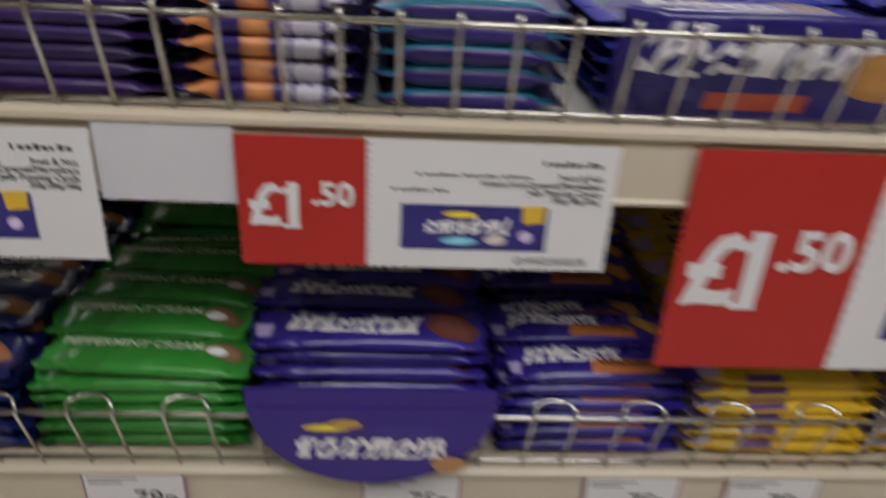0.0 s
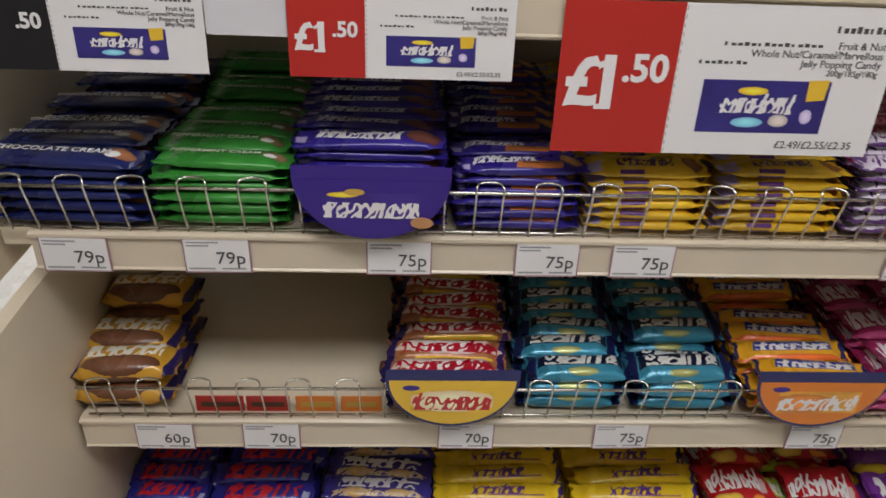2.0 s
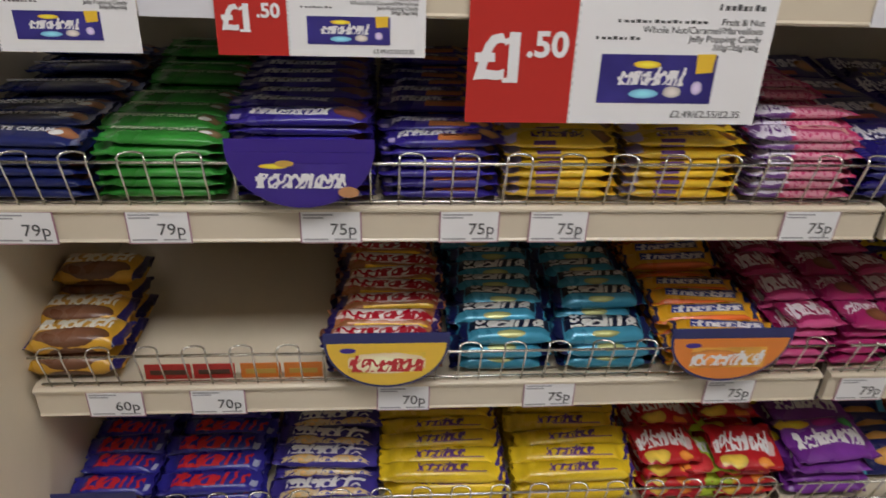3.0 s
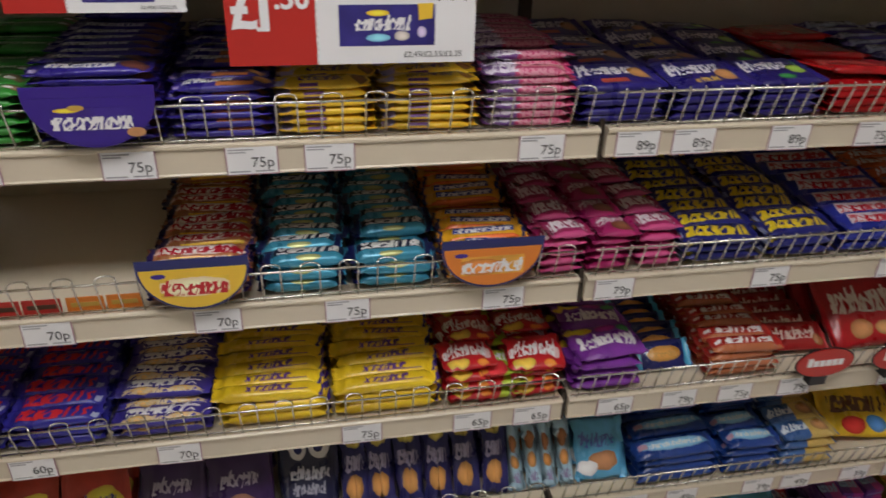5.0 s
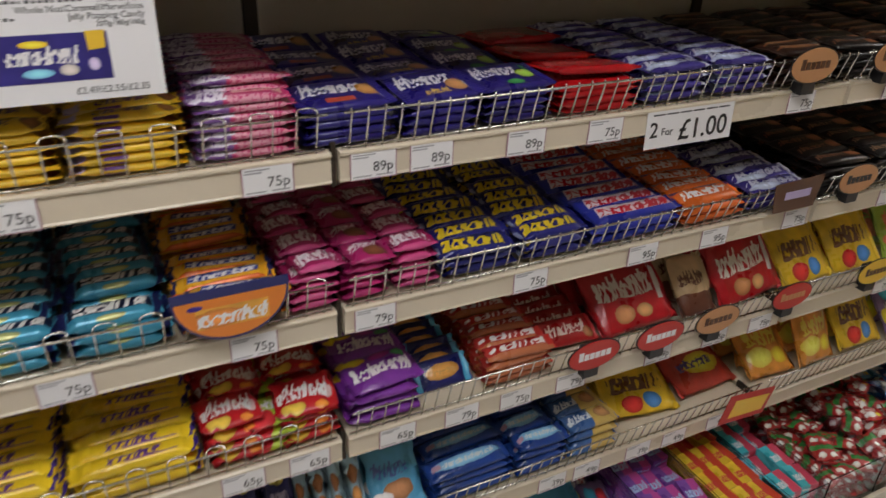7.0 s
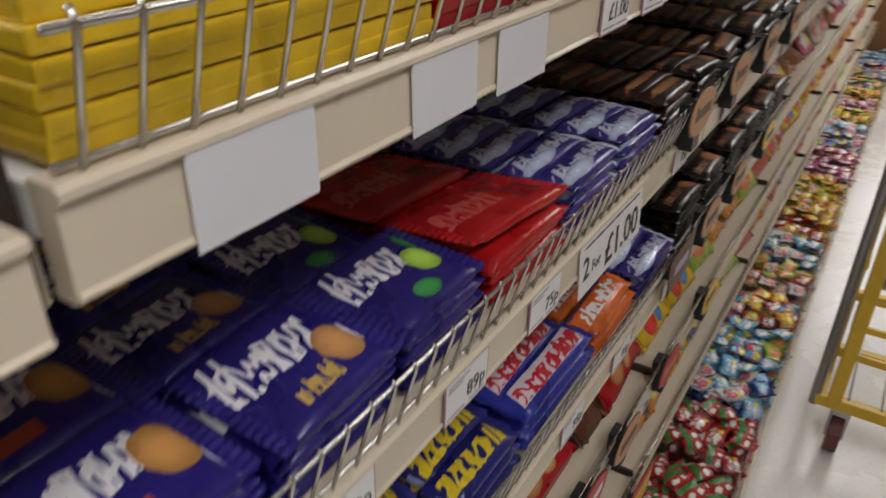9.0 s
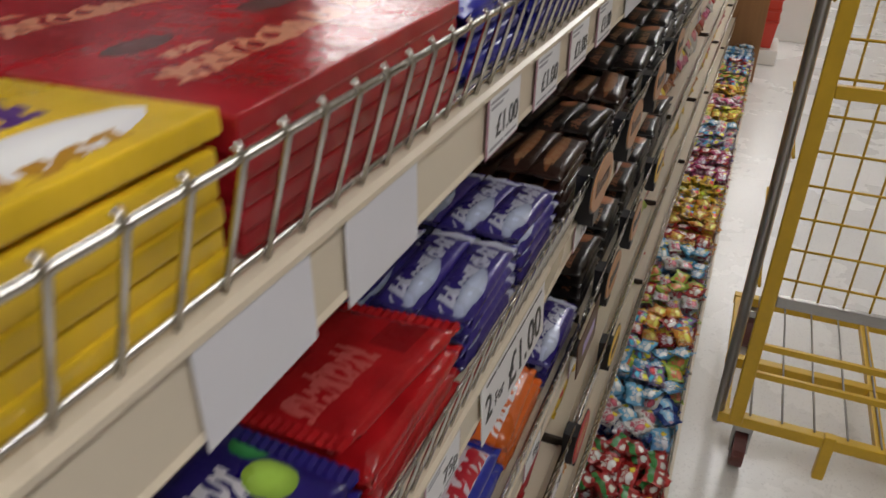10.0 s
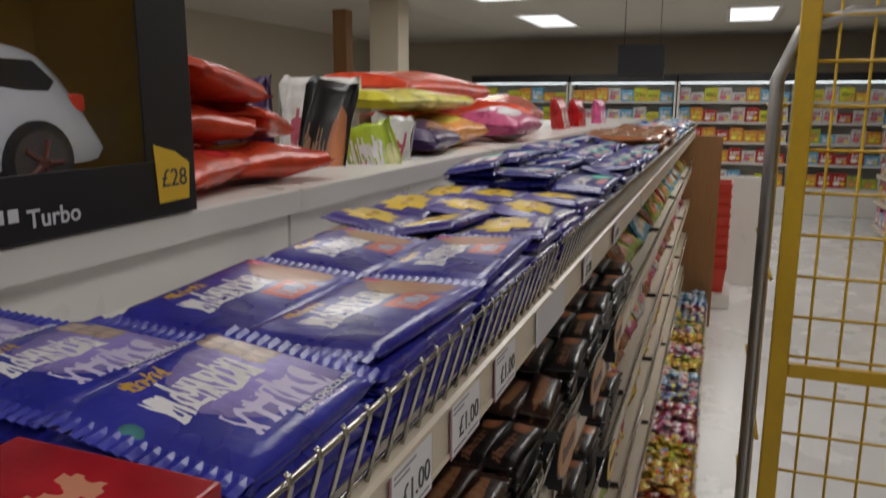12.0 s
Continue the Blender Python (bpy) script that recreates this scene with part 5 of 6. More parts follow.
def pound_sign(x0, x1, x2, z0, z1, left_mat, price, label, pence, tilt=0.0):
    """Hanging promotion card: a coloured part with the price, and a white part with a picture of the pack and lines of print."""
    s = tagged(new("promotion_sign"), label, "sign", "promotion signs")
    s.matrix_world = pose(x0, -0.0175, z0, tilt, 0, 0)
    a, b, h = x1 - x0, x2 - x0, z1 - z0
    part("price_panel", box_bm(0, a, -0.0006, 0.0006, 0, h), left_mat, s)
    part("text_panel", box_bm(a + 0.0001, b, -0.0006, 0.0006, 0, h), white_card, s, "white printed card panel")
    main, tail = price
    if main:
        lettering(main[0], h * 0.44, white_card, s, a * 0.2, -0.0012, h * 0.47, bold=0.03)
        lettering(main[1], h * 0.46, white_card, s, a * 0.43, -0.0012, h * 0.47, bold=0.036)
        part("digit_foot", box_bm(a * 0.335, a * 0.48, -0.0013, -0.0008, h * 0.302, h * 0.336), white_card, s)
        part("digit_flag", plate_bm([(a * 0.34, h * 0.565), (a * 0.41, h * 0.6), (a * 0.41, h * 0.638), (a * 0.34, h * 0.61)], -0.0013, -0.0008), white_card, s)
    lettering(tail, h * 0.25, white_card, s, a * 0.74, -0.0012, h * 0.57, bold=0.03)
    w = b - a
    for i in range(18):
        part("perforation", box_bm(a + 0.0008, a + 0.0016, -0.0009, -0.0006, h * (i + 0.2) / 18, h * (i + 0.7) / 18), faint_ink, s)
    for u0, u1, v, t in ((0.7, 0.94, 0.86, 0.022), (0.2, 0.66, 0.755, 0.012), (0.1, 0.33, 0.635, 0.012)):
        step = (u1 - u0) / round((u1 - u0) / 0.03)
        for k in range(round((u1 - u0) / 0.03)):
            part("print", box_bm(a + w * (u0 + step * k), a + w * (u0 + step * (k + (0.7 if k % 5 else 0.4))), -0.0009, -0.0006, h * (v - t), h * (v + t * (0.5 if k % 3 else 1.0))), ink, s)
    for line, v in (("Fruit & Nut", 0.755), ("Whole Nut/Caramel/Marvellous", 0.695), ("Jelly Popping Candy", 0.635)):
        lettering(line, h * 0.068, ink, s, a + w * 0.945, -0.0009, h * v, "RIGHT")
    lettering("200g/185g/180g", h * 0.055, ink, s, a + w * 0.94, -0.0009, h * 0.575, "RIGHT")
    lettering(pence, h * 0.075, ink, s, a + w * 0.92, -0.0009, h * 0.075, "RIGHT")
    px0, px1, pz0, pz1 = a + w * 0.14, a + w * 0.74, h * 0.16, h * 0.52
    pw, ph = px1 - px0, pz1 - pz0
    print_plate(px0, px1, pz0, pz1, -0.0006, SIGN_PRINT, s, "pack_picture")
    part("picture_flash", plate_bm([(px0 + pw * 0.83, pz0 + ph * 0.62), (px0 + pw * 0.97, pz0 + ph * 0.66), (px0 + pw * 0.98, pz1 + ph * 0.03), (px0 + pw * 0.82, pz1 + ph * 0.02)], -0.0013, -0.0011), yellow_card, s)
    return s


pound_sign(0.269, 0.334, 0.462, 1.367, 1.438, red_card, ("£1", ".50"), "red and white promotion card reading £1.50", "£2.49/£2.55/£2.35", -2)
pound_sign(0.503, 0.607, 0.802, 1.303, 1.438, red_card, ("£1", ".50"), "large red and white promotion card reading £1.50", "£2.49/£2.55/£2.35", -2)
pound_sign(0.006, 0.074, 0.2, 1.367, 1.438, black_card, ("", ".50"), "black and white promotion card ending .50", "", -2)

two = thing("offer_card", box_bm(0, 0.187, -0.0006, 0.0006, 0, 0.062), white_card, "white shelf card reading 2 For £1.00", "sign")
lettering("2", 0.036, black_ink, two, 0.016, -0.001, 0.03, bold=0.012)
lettering("For", 0.018, black_ink, two, 0.044, -0.001, 0.026)
lettering("£1.00", 0.048, black_ink, two, 0.122, -0.001, 0.024, bold=0.01)
for k in range(6):
    part("print", box_bm(0.012 + 0.028 * k, 0.036 + 0.028 * k, -0.0009, -0.0006, 0.0545, 0.057), ink, two)
two.matrix_world = pose(1.52, -0.005, 1.132, -3, 0, 0)


def half_round(x0, x1, z_top, z_low, face_mat, edge_mat, label, word, y=-0.021):
    """Half-oval brand card that clips over the wire front, with a dark band at its top."""
    z_top, z_low = z_top + 0.013, z_low + 0.013
    cx, rx = (x0 + x1) / 2, (x1 - x0) / 2
    drop = z_top - z_low
    s = thing("shelf_card", plate_bm(disc_outline(cx, z_top - drop * 0.14, rx, drop * 0.86, math.pi, 2 * math.pi, 30) + [(x1, z_top), (x0, z_top)], y - 0.0012, y), edge_mat, label, "shelf card", "half oval shelf cards")
    part("face", plate_bm(disc_outline(cx, z_top - drop * 0.18, rx * 0.95, drop * 0.77, math.pi, 2 * math.pi, 30), y - 0.0019, y - 0.0013), face_mat, s)
    print_plate(cx - rx * 0.62, cx + rx * 0.62, z_top - drop * 0.72, z_top - drop * 0.34, y - 0.002, CARD_PRINT[word], s)
    part("logo", plate_bm(disc_outline(cx - rx * (0.22 if face_mat is purple_card else 0.62), z_top - drop * (0.34 if face_mat is purple_card else 0.3), rx * 0.13, drop * 0.045, n=16), y - 0.0025, y - 0.002), gold_ink if face_mat is purple_card else purple_card, s)
    part("clip", box_bm(cx - 0.02, cx + 0.02, y, 0.002, z_top - 0.03, z_top - 0.024), edge_mat, s)
    return s


dm = half_round(0.264, 0.413, 1.272, 1.196, purple_card, purple_card, "purple half oval shelf card with white print", "purple")
part("nut_picture", plate_bm(disc_outline(0.386, 1.228, 0.011, 0.006, n=16), -0.0248, -0.0239), tan_card, dm)
half_round(0.351, 0.499, 1.033, 0.952, yellow_card, navy_card, "yellow half oval shelf card with red print", "yellow")
half_round(0.768, 0.921, 1.033, 0.952, orange_card, navy_card, "orange half oval shelf card with white print", "orange")
half_round(-0.03, 0.1, 0.785, 0.705, navy_card, navy_card, "navy half oval shelf card with red print", "navy")


def oval_sign(x, z, rx, rz, face_mat, word_mat, label, y=-0.022):
    """Oval brand plate on a dark clip in front of the wire."""
    s = thing("oval_shelf_sign", plate_bm(disc_outline(x, z, rx, rz), y - 0.0015, y), face_mat, label, "shelf sign", "oval shelf signs")
    part("rim", plate_bm(disc_outline(x, z, rx * 1.06, rz * 1.08), y + 0.0003, y + 0.0012), black_card, s)
    for i in range(6):
        t = (i + 0.5) / 6 - 0.5
        part("print", box_bm(x + t * rx * 1.3 - rx * 0.09, x + t * rx * 1.3 + rx * 0.09, y - 0.0022, y - 0.0016, z - rz * 0.22, z + rz * (0.4 if i == 0 else 0.22)), word_mat, s)
    part("clip", box_bm(x - 0.016, x + 0.016, y + 0.0014, 0.004, z - rz - 0.022, z + rz * 0.3), black_card, s)
    return s


for x, z, fm, wm, lb in ((1.857, 1.241, tan_card, brown_card, "chestnut oval shelf sign"), (2.07, 1.241, tan_card, brown_card, "chestnut oval shelf sign"), (2.3, 1.241, tan_card, black_card, "chestnut oval shelf sign"), (2.55, 1.241, tan_card, black_card, "chestnut oval shelf sign"),
                         (2.08, 0.995, tan_card, black_card, "tan oval shelf sign"), (2.28, 0.995, tan_card, black_card, "tan oval shelf sign"), (2.55, 0.995, yellow_card, black_card, "yellow oval shelf sign"),
                         (1.472, 0.744, red_card, white_card, "red oval shelf sign with white print"), (1.628, 0.742, red_card, white_card, "red oval shelf sign with white print"), (1.775, 0.74, tan_card, brown_card, "cream oval shelf sign with brown print"), (1.984, 0.744, red_card, tan_card, "red oval shelf sign with white print"), (2.25, 0.744, yellow_card, brown_card, "yellow oval shelf sign")):
    oval_sign(x, z + 0.006, 0.056, 0.03, fm, wm, lb + " clipped to the wire")
brown_sq = thing("shelf_card", plate_bm([(1.85, 0.965), (1.96, 0.965), (1.97, 1.03), (1.84, 1.025)], -0.0235, -0.022), brown_card, "dark brown shelf card with amber flash", "shelf card")
part("print", box_bm(1.872, 1.94, -0.0245, -0.0238, 0.99, 1.006), lilac_ink, brown_sq)
part("clip", box_bm(1.89, 1.92, -0.0218, 0.002, 0.97, 0.98), black_card, brown_sq)
red_sq = thing("shelf_card", plate_bm([(1.86, 0.44), (2.0, 0.43), (2.02, 0.5), (1.88, 0.515)], -0.0235, -0.022), red_card, "red shelf card with yellow panel", "shelf card")
part("panel", plate_bm([(1.885, 0.452), (1.99, 0.445), (2.005, 0.485), (1.9, 0.497)], -0.0243, -0.0237), yellow_card, red_sq)
part("clip", box_bm(1.92, 1.95, -0.0218, 0.002, 0.45, 0.46), black_card, red_sq)

# empty place on shelf C: flat tickets lying at the front
for i, (x0, x1, m, lb) in enumerate(((0.13, 0.185, red_card, "red"), (0.188, 0.238, red_card, "red"), (0.245, 0.294, orange_card, "orange"), (0.298, 0.345, orange_card, "orange"))):
    t = thing("shelf_marker", box_bm(x0, x1, 0.013, 0.0145, SC, SC + 0.022), m, lb + " printed marker strip behind the wire", "marker", "shelf markers")
    part("print", box_bm(x0 + 0.006, x1 - 0.006, 0.0122, 0.0128, SC + 0.007, SC + 0.014), gold_ink if m is orange_card else brown_card, t)

# ---- on top of the shelving ----
LEDGE_Y, LEDGE_Z = 0.345, 1.541
for bay in range(BAYS):
    top = tagged(new("top_ledge"), "white board ledge behind the top shelf", "ledge", "top ledges")
    part("board", box_bm(bay + 0.002 + 0.09, bay + 1.088, LEDGE_Y, LEDGE_Y + 0.55, LEDGE_Z - 0.032, LEDGE_Z, 0.003), white_board, top)
    part("riser", box_bm(bay + 0.004 + 0.09, bay + 1.086, LEDGE_Y + 0.02, LEDGE_Y + 0.035, 1.443, LEDGE_Z - 0.0325), white_board, top)
    part("back_board", box_bm(bay + 0.004 + 0.09, bay + 1.086, LEDGE_Y + 0.51, LEDGE_Y + 0.53, -0.002, LEDGE_Z - 0.0325), cream, top)


def toy_car_box(x0, x1, y, z, h):
    """Black window box with a white model car on a bronze card inside."""
    b = tagged(new("toy_car_box"), "black window box with white model car, priced £28", "toy box")
    b.location = (x0, y, z)
    w, d = x1 - x0, 0.2
    part("base", box_bm(0, w, 0.0045, d, 0, 0.03, 0.001), dark_box, b)
    part("front", box_bm(0, w, 0, 0.004, 0, 0.054, 0.001), dark_box, b)
    part("lining", box_bm(w - 0.009, w - 0.0045, 0.02, d - 0.0065, 0.0305, h - 0.001), gold_board, b, "bronze printed lining card")
    part("side", box_bm(w - 0.07, w, 0, 0.004, 0.0542, h, 0.001), dark_box, b)
    part("side", box_bm(0, 0.03, 0, 0.004, 0.0542, h, 0.001), dark_box, b)
    part("end", box_bm(w - 0.004, w, 0.0045, d, 0.0302, h), dark_box, b)
    part("end", box_bm(0, 0.004, 0.0045, d, 0.0302, h), dark_box, b)
    part("lid", box_bm(0, w, 0.0125, d, h + 0.0002, h + 0.02, 0.001), dark_box, b)
    part("top_edge", box_bm(0, w, 0, 0.012, h + 0.0002, h + 0.02, 0.001), dark_box, b)
    part("backing", box_bm(0.005, w - 0.005, d - 0.006, d - 0.001, 0.0305, h - 0.001), gold_board, b, "bronze printed backing card")
    pane = part("window", box_bm(0.031, w - 0.071, 0.001, 0.002, 0.0545, h - 0.001), glass_mat("clear_film", 0.02), b, "clear film window")
    pane.visible_shadow = False
    lettering("Turbo", 0.021, paper_grey, b, w - 0.18, -0.001, 0.018, bold=0.012)
    for i in range(4):
        q = w - 0.262 + i * 0.013
        part("print", box_bm(q, q + 0.009, -0.001, -0.0002, 0.018, 0.0285, 0.0002), paper_grey, b)
    tagp = part("price_sticker", plate_bm([(w - 0.056, 0.013), (w - 0.013, 0.014), (w - 0.01, 0.05), (w - 0.03, 0.062), (w - 0.06, 0.07)], -0.0012, -0.0004), yellow_card, b, "yellow price sticker")
    lettering("£28", 0.025, ink, tagp, w - 0.034, -0.0016, 0.036)
    # the car: body lofted over stations along its length, then wheels
    bm = bmesh.new()
    rings = []
    for u, top, low in ((0.0, 0.052, 0.03), (0.03, 0.075, 0.022), (0.1, 0.085, 0.02), (0.14, 0.112, 0.02), (0.2, 0.124, 0.02), (0.275, 0.119, 0.02), (0.29, 0.112, 0.02), (0.318, 0.08, 0.022), (0.327, 0.06, 0.024), (0.33, 0.036, 0.03)):
        ring = []
        for yy, f in ((-0.062, 0.0), (-0.066, 0.35), (-0.06, 0.62), (-0.045, 0.95), (0.0, 1.0), (0.045, 0.95), (0.06, 0.62), (0.066, 0.35), (0.062, 0.0)):
            ring.append(bm.verts.new((u, yy, low + (top - low) * f)))
        rings.append(ring)
    for a, c in zip(rings, rings[1:]):
        for k in range(len(a) - 1):
            bm.faces.new((a[k], c[k], c[k + 1], a[k + 1]))
    bm.faces.new(rings[0])
    bm.faces.new(list(reversed(rings[-1])))
    bmesh.ops.recalc_face_normals(bm, faces=bm.faces)
    bmesh.ops.subdivide_edges(bm, edges=bm.edges, cuts=1, smooth=0.6)
    car = part("model_car", bm, car_paint, b, "glossy white model car", smooth=True)
    car.matrix_basis = pose(w - 0.44, 0.09, 0.035) @ Matrix.Diagonal((1.04, 1.0, 1.03, 1))
    part("car_glass", plate_bm([(0.12, 0.082), (0.282, 0.082), (0.288, 0.09), (0.268, 0.106), (0.16, 0.106)], -0.0605, -0.05), black_card, car, "dark car window")
    for u in (0.065, 0.262):
        wb = tube_bm([(u, -0.07, 0.024), (u, -0.052, 0.024)], 0.026, 20)
        wheel = part("wheel", wb, rubber, car)
        part("hub", tube_bm([(u, -0.0712, 0.024), (u, -0.066, 0.024)], 0.005, 10), wheel_mat, wheel)
        for k in range(5):
            c, q = math.cos(k * 1.2566), math.sin(k * 1.2566)
            part("spoke", tube_bm([(u + 0.004 * c, -0.0712, 0.024 + 0.004 * q), (u + 0.019 * c, -0.0705, 0.024 + 0.019 * q)], 0.0022, 6), wheel_mat, wheel)
        part("wheel_arch", tube_bm([(u, -0.0685, 0.026), (u, -0.05, 0.026)], 0.0325, 24), black_card, car)
    part("tail_light", box_bm(0.306, 0.322, -0.058, -0.046, 0.064, 0.08, 0.004), red_plastic, car, "red tail light")
    return b


toy_car_box(1.4, 1.874, LEDGE_Y - 0.004, LEDGE_Z + 0.001, 0.34)


def loose_bag(kind, label, x, y, z, L, D, H, rx=0, ry=0, rz=0, shape="bag"):
    me = variants(kind, L, D, H, shape)
    ob = tagged(new(KIND_NAMES.get(kind, NAMES[shape][0]), me[int(x * 100) % len(me)]), label, "snack bag" if kind == "crisp_red" else NAMES[shape][1], label)
    ob.matrix_world = pose(x, y, z, rx, ry, rz)


LZ = LEDGE_Z + 0.002
for i, (x, y, dz, rz) in enumerate(((1.98, 0.44, 0, 10), (2.15, 0.43, 0, -15), (2.0, 0.57, 0.0, 25), (2.04, 0.48, 0.046, -8), (2.2, 0.5, 0.044, 20), (2.08, 0.48, 0.092, 5), (2.26, 0.62, 0.0, 0))):
    loose_bag("crisp_red", "crumpled orange red snack bags on the ledge", x, y + 0.025, LZ + dz * 1.2, 0.19, 0.15, 0.056, 3, -4 + 3 * i, rz)
for x, y, kind, lb, L, D, H, rx, ry, rz, dz in (
    (2.42, 0.5, "black_orange", "upright black and orange sweet packet", 0.085, 0.3, 0.03, 80, 10, -68, 0.0),
    (2.3, 0.62, "dusk", "dark netted sweet bag standing among red bags", 0.17, 0.29, 0.09, 76, 0, -60, 0.0),
    (2.5, 0.43, "fruit_lime", "green and clear sweet bag standing up", 0.09, 0.14, 0.03, 76, -14, -60, 0.0),
    (2.58, 0.44, "mix_white", "white and clear sweet bag standing up", 0.08, 0.17, 0.03, 78, 8, -66, 0.0),
    (2.6, 0.6, "mix_white", "white and clear sweet bag standing up", 0.16, 0.32, 0.05, 75, 0, -70, 0.0),
    (2.78, 0.46, "dusk", "dark sweet bag lying on the ledge", 0.22, 0.14, 0.075, 10, 0, 5, 0.0),
    (2.72, 0.6, "minst", "pale mixed sweet bag lying in a heap", 0.26, 0.2, 0.09, 5, 0, 0, 0.0),
    (3.05, 0.52, "mix_orange", "orange sweet bag lying in a heap", 0.3, 0.2, 0.085, 5, 0, 0, 0.0),
    (2.88, 0.52, "lemon", "long yellow sweet bag on the heap", 0.62, 0.16, 0.055, 4, 0, 3, 0.088),
    (3.3, 0.68, "crisp_red", "long red snack bags on the heap", 0.7, 0.26, 0.1, 4, 0, 0, 0.1),
    (3.4, 0.66, "crisp_red", "long red snack bags on the heap", 0.6, 0.3, 0.1, 4, 0, 4, 0.0),
    (3.4, 0.45, "mix_pink", "pale pink sweet bag on the ledge", 0.3, 0.2, 0.1, 4, 0, 0, 0.0),
    (3.95, 0.6, "crisp_red", "long red snack bags on the heap", 0.45, 0.28, 0.14, 4, 0, 8, 0.0),
    (4.5, 0.52, "mix_red", "red sweet bag standing on the ledge", 0.2, 0.26, 0.08, 80, 0, 0, 0.0),
    (4.9, 0.52, "red", "dark red upright pack on the ledge", 0.24, 0.26, 0.08, 84, 0, 0, 0.0),
    (5.6, 0.52, "mix_pink", "magenta upright pack on the ledge", 0.28, 0.26, 0.08, 86, 0, 0, 0.0),
):
    loose_bag(kind, lb, x, y, LZ + dz, L, D, H, rx, ry, rz)

# ---- roll cage ----


def roll_cage(x0, y0):
    """Yellow steel roll cage with mesh sides, a wire base deck and four castors. x0, y0: its near corner by the shelves."""
    c = tagged(new("roll_cage"), "yellow wire roll cage trolley on castors", "trolley")
    c.location = (x0, y0, 0)
    W, Dp, H0, H1 = 0.82, 0.66, 0.19, 1.82
    bar = lambda pts, r, m, nm="bar": part(nm, tube_bm(pts, r, 8), m, c, smooth=True)
    for x in (0.0,):
        frame_pts = [(x, 0, H0 - 0.04), (x, 0, H1 - 0.12), (x, -0.035, H1 - 0.03), (x, -0.12, H1), (x, -W + 0.12, H1), (x, -W + 0.035, H1 - 0.03), (x, -W, H1 - 0.12), (x, -W, H0 - 0.04)]
        bar(frame_pts, 0.0135, grey_tube, "end_hoop")
    for x in (0.0,):
        part("side_post", box_bm(x - 0.022, x + 0.004, -0.066, -0.03, H0 - 0.02, 1.95, 0.004), yellow_steel, c, "chipped yellow steel post")
        part("side_post", box_bm(x - 0.022, x + 0.004, -W + 0.03, -W + 0.066, H0 - 0.02, 1.95, 0.004), yellow_steel, c, "chipped yellow steel post")
        for z in (0.56, 1.1, 1.88):
            part("cross_rail", box_bm(x - 0.018, x, -W + 0.0665, -0.0665, z, z + 0.03, 0.003), grey_tube if z == 0.56 else yellow_steel, c)
        for k in range(11):
            y = -0.1 - k * 0.058
            bar([(x - 0.005, y, 0.575), (x - 0.005, y, 1.88)], 0.0028, yellow_steel, "mesh_wire")
        for k in range(15):
            z = 0.64 + k * 0.084
            bar([(x - 0.01, -0.04, z), (x - 0.01, -W + 0.04, z)], 0.0032, yellow_steel, "mesh_wire")
    for y in (-0.02, -W + 0.02):
        for z in (0.6, 0.95, 1.3, 1.65):
            bar([(0.0, y, z), (Dp, y, z)], 0.004, yellow_steel, "mesh_wire")
        for k in range(1, 6):
            bar([(Dp * k / 6, y, H0), (Dp * k / 6, y, 1.66)], 0.003, yellow_steel, "mesh_wire")
    for x in (0.0, Dp * 0.42, Dp):
        part("deck_rail", box_bm(x - 0.015, x + 0.015, -W, 0.0, H0 - 0.035, H0, 0.004), yellow_steel, c)
    for y in (-0.015, -W / 2, -W + 0.015):
        part("deck_rail", box_bm(0.016, Dp - 0.016, y - 0.012, y + 0.012, H0 - 0.03, H0 - 0.004, 0.003), yellow_steel, c)
    for k in range(1, 10):
        y = -W * k / 10
        bar([(0.0, y, H0 + 0.004), (Dp, y, H0 + 0.004)], 0.003, grey_tube, "deck_wire")
    for z in (0.33, 0.42):
        part("deck_rail", box_bm(-0.012, 0.0, -W + 0.063, -0.063, z, z + 0.018, 0.002), yellow_steel, c)
    part("stay", box_bm(-0.02, 0.005, -0.3, -0.27, 0.05, 0.2, 0.004), yellow_steel, c)
    for x, y in ((0.02, -0.075), (Dp - 0.02, -0.075), (0.02, -W + 0.075), (Dp - 0.02, -W + 0.075)):
        fork = box_bm(x - 0.022, x + 0.022, y - 0.026, y + 0.026, 0.128, 0.154, 0.004)
        for s in (-1, 1):
            box_bm(x - 0.018, x + 0.018, y + s * 0.022 - 0.003, y + s * 0.022 + 0.003, 0.05, 0.128, bm=fork)
        castor = part("castor", fork, grey_tube, c)
        part("wheel", tube_bm([(x, y - 0.017, 0.058), (x, y + 0.017, 0.058)], 0.058, 20), wheel_mat, castor, "maroon rubber wheel", smooth=False)
    return c


roll_cage(2.86, -0.268)

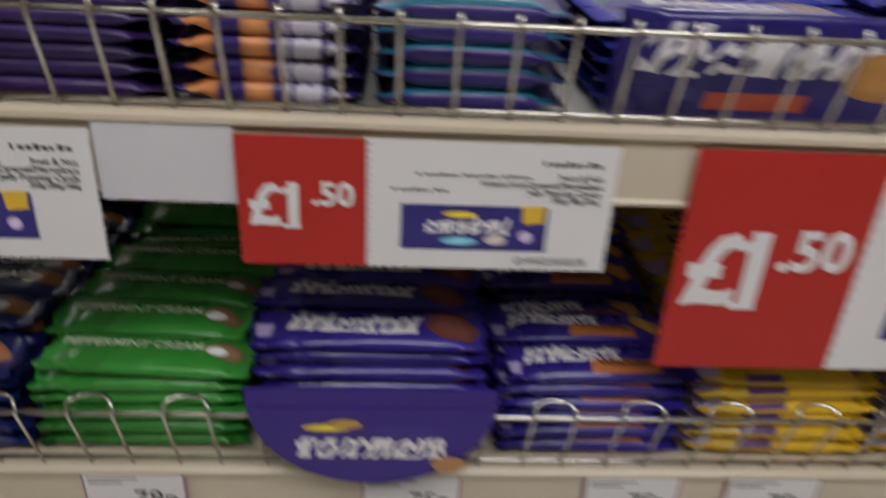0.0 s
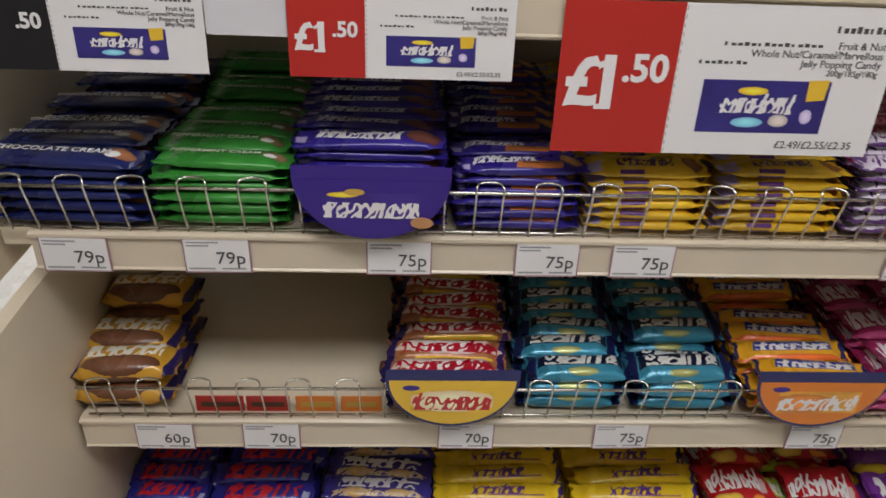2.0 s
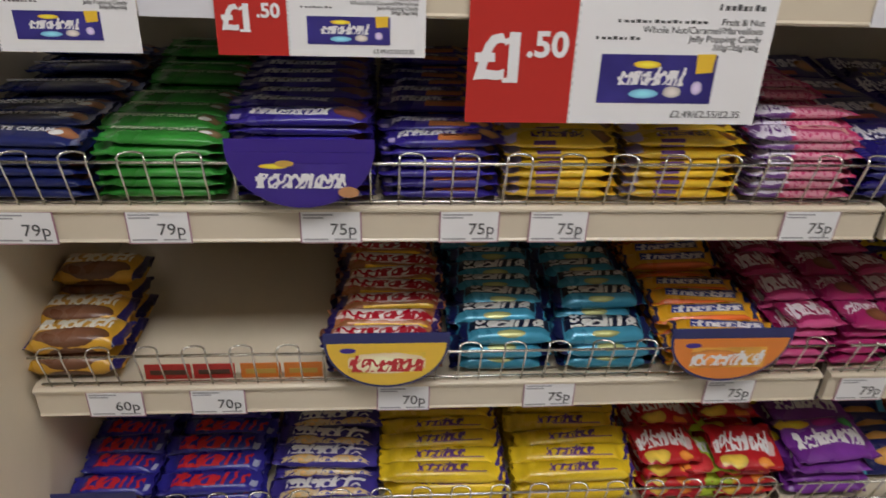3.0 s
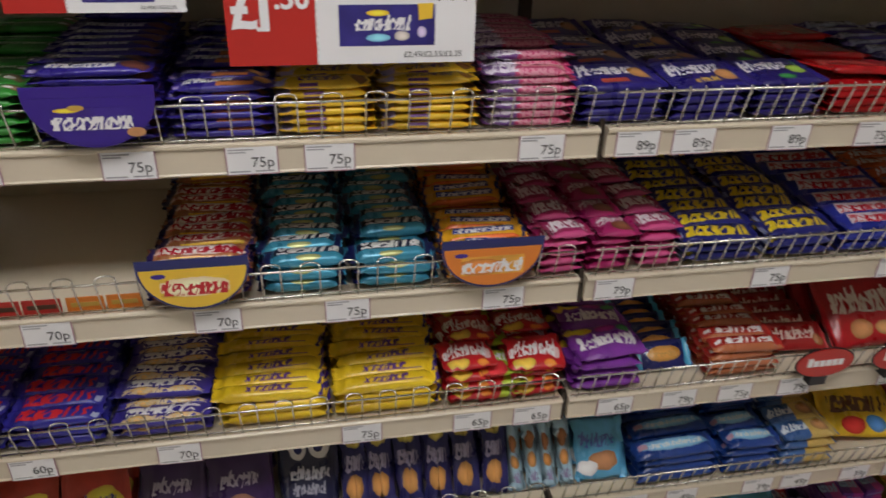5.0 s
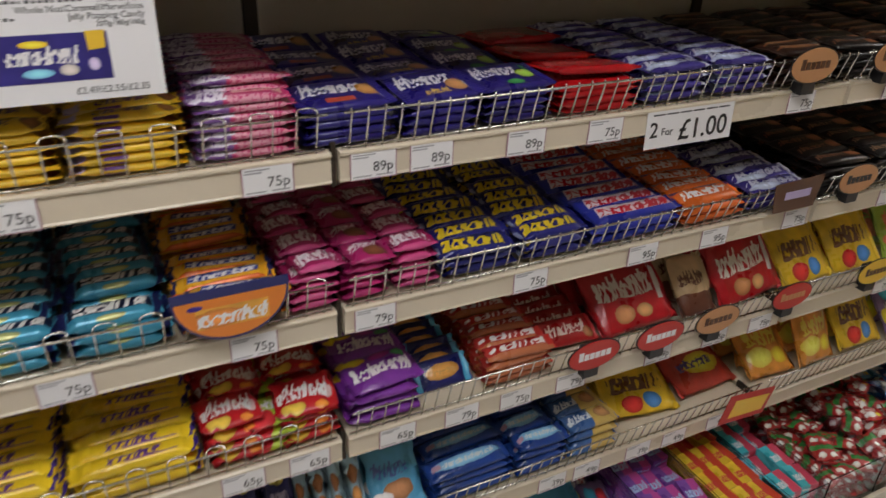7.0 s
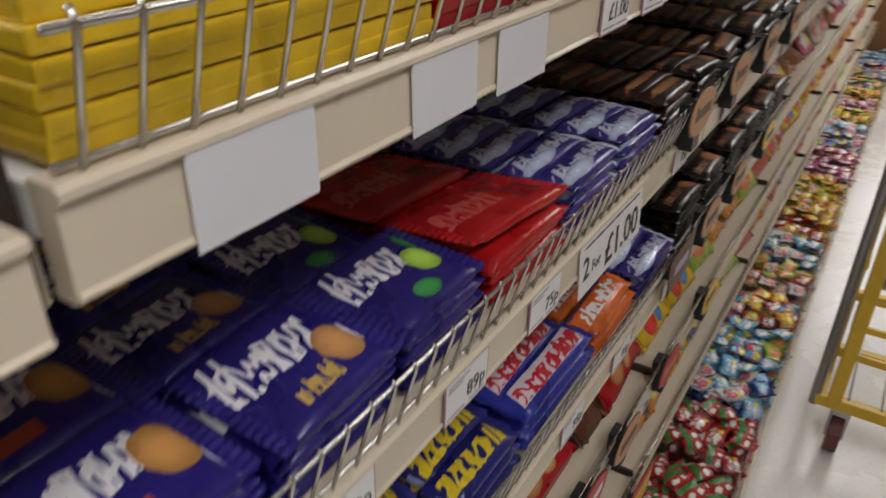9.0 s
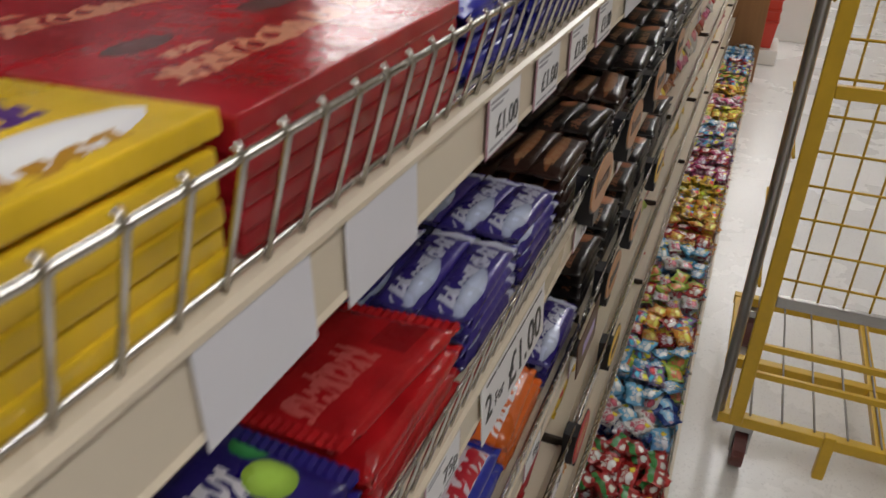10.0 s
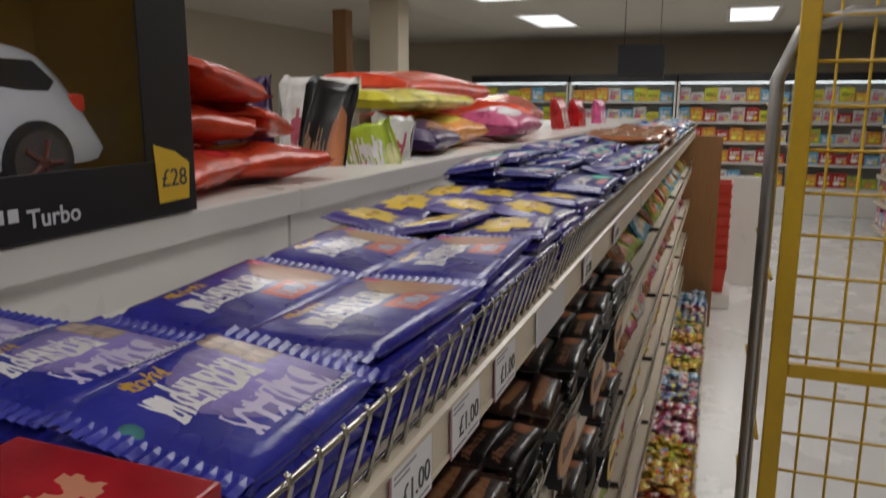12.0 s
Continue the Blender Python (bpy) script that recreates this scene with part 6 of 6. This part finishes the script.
# ---- beyond the run ----
def basket_stack(x, y):
    """Nested red plastic shopping baskets on a white stand."""
    for i in range(9):
        b = tagged(new("shopping_basket"), "red plastic shopping basket in a nested stack", "basket", "shopping baskets")
        b.location = (x, y, 0.12 + i * 0.085)
        body = bmesh.new()
        rings = []
        for z, k in ((0.0, 0.86), (0.2, 1.0), (0.205, 1.05), (0.215, 1.05), (0.215, 0.98), (0.01, 0.83)):
            rings.append([body.verts.new((sx * 0.2 * k, sy * 0.14 * k, z)) for sx, sy in ((-1, -1), (1, -1), (1, 1), (-1, 1))])
        for a, c in zip(rings, rings[1:]):
            for k in range(4):
                body.faces.new((a[k], a[(k + 1) % 4], c[(k + 1) % 4], c[k]))
        body.faces.new(list(reversed(rings[0])))
        body.faces.new(rings[-1])
        part("body", body, red_plastic, b)
        part("handle", tube_bm([(-0.2, 0.1, 0.215), (-0.2, 0.06, 0.225), (0.2, 0.06, 0.225), (0.2, 0.1, 0.215)], 0.006, 6), dark_plastic, b)
    thing("basket_stand", box_bm(x - 0.24, x + 0.24, y - 0.18, y + 0.18, 0, 0.118, 0.006), white_board, "white stand under shopping baskets", "stand")


basket_stack(7.8, -0.16)
notice = thing("floor_notice", box_bm(8.5, 8.53, -0.62, -0.12, 0, 1.0, 0.003), white_board, "white upright notice board beside baskets", "notice board")


def chiller(x, y0, y1):
    """Open multideck chiller cabinet, lit, with rows of packs."""
    c = tagged(new("chiller_cabinet"), "lit open chiller cabinet with stocked shelves", "chiller", "chiller cabinets")
    c.location = (x, y0, 0)
    w = y1 - y0
    part("back", box_bm(0.65, 0.7, 0, w, 0, 2.05), white_board, c)
    part("base", box_bm(0, 0.648, 0, w, 0, 0.4, 0.01), white_board, c)
    part("canopy", box_bm(0.1, 0.648, 0, w, 1.98, 2.1, 0.01), dark_plastic, c)
    part("lit_tube", box_bm(0.12, 0.16, 0.02, w - 0.02, 1.95, 1.975), chiller_light, c, "lit tube under canopy")
    for s in (0.0, w - 0.03):
        part("side", box_bm(0.05, 0.648, s, s + 0.03, 0.402, 1.978), white_board, c)
    for k in range(4):
        z = 0.72 + 0.31 * k
        part("shelf", box_bm(0.12 + 0.02 * k, 0.648, 0.032, w - 0.032, z, z + 0.025), white_board, c)
    return c


rng = random.Random(5)
pack_mats = [P[k] for k in ("mix_white", "mix_sky", "mix_pink", "mix_lime", "mix_orange", "mix_red", "blue_multi", "lemon")]
CART = {}
for n, y0 in enumerate((-4.6, -2.9, -1.2, 0.5, 2.2)):
    chiller(13.6, y0, y0 + 1.68)
    for k in range(5):
        z = 0.401 if k == 0 else 0.747 + 0.31 * (k - 1)
        yy = y0 + 0.06
        while yy < y0 + 1.5:
            kind = rng.choice(("mix_white", "mix_sky", "mix_white", "mix_lime", "mix_orange", "mix_red", "mix_sky", "lemon"))
            key = (kind, rng.choice((0.14, 0.18, 0.22)))
            if key not in CART:
                CART[key] = carton(kind, 0.2, 0.13, key[1], P[kind])
            ob = tagged(new("food_pack", CART[key]), "coloured chilled food packs on a lit shelf", "food pack", "chilled food packs")
            ob.matrix_world = pose(13.6 + 0.3 + 0.02 * k, yy + 0.1, z, 0, 0, -90)
            yy += 0.205

hang = tagged(new("hanging_sign"), "black hanging sign under the ceiling", "sign")
part("panel", box_bm(9.9, 9.95, 0.44, 0.94, 1.92, 2.28, 0.004), black_card, hang)
for y in (0.5, 0.88):
    part("cable", tube_bm([(9.925, y, 2.28), (9.925, y, CEIL)], 0.004, 5), dark_plastic, hang)
thing("pillar", box_bm(9.0, 9.3, 3.2, 3.55, -0.003, CEIL, 0.01), wall_mat, "cream square shop pillar", "pillar", kind="structure")
thing("pillar", box_bm(9.6, 9.78, 4.15, 4.33, -0.003, CEIL, 0.01), oak, "brown wooden shop post", "pillar", kind="structure")


def gondola(x0, x1, y, face):
    """Plain stocked shelving across the aisle. face: +1 looks to +y."""
    for bay in range(int(x1 - x0)):
        g = tagged(new("shelving_unit"), "cream shop shelving unit across the aisle", "shelving", "shelving units")
        g.location = (x0 + bay, y, 0)
        part("back_panel", box_bm(0.002, 0.998, -0.012, 0.012, 0, 1.6), panel_mat, g)
        for z in (0.1, 0.42, 0.74, 1.06, 1.36):
            part("shelf", box_bm(0.004, 0.996, 0.0125 if face > 0 else -0.42, 0.42 if face > 0 else -0.0125, z, z + 0.035, 0.003), cream, g)
            xx = x0 + bay + 0.11
            while xx < x0 + bay + 0.95:
                kind = rng.choice(("mix_white", "mix_sky", "mix_pink", "mix_lime", "mix_orange", "mix_red", "lemon", "party"))
                key = (kind, rng.choice((0.14, 0.18, 0.22)))
                if key not in CART:
                    CART[key] = carton(kind, 0.2, 0.13, key[1], P[kind])
                ob = tagged(new("grocery_pack", CART[key]), "coloured grocery packs on shelves across the aisle", "grocery pack", "grocery packs")
                ob.matrix_world = pose(xx, y + face * 0.3, z + 0.036, 0, 0, 0 if face < 0 else 180)
                xx += 0.207


gondola(4.0, 12.0, -2.5, 1)
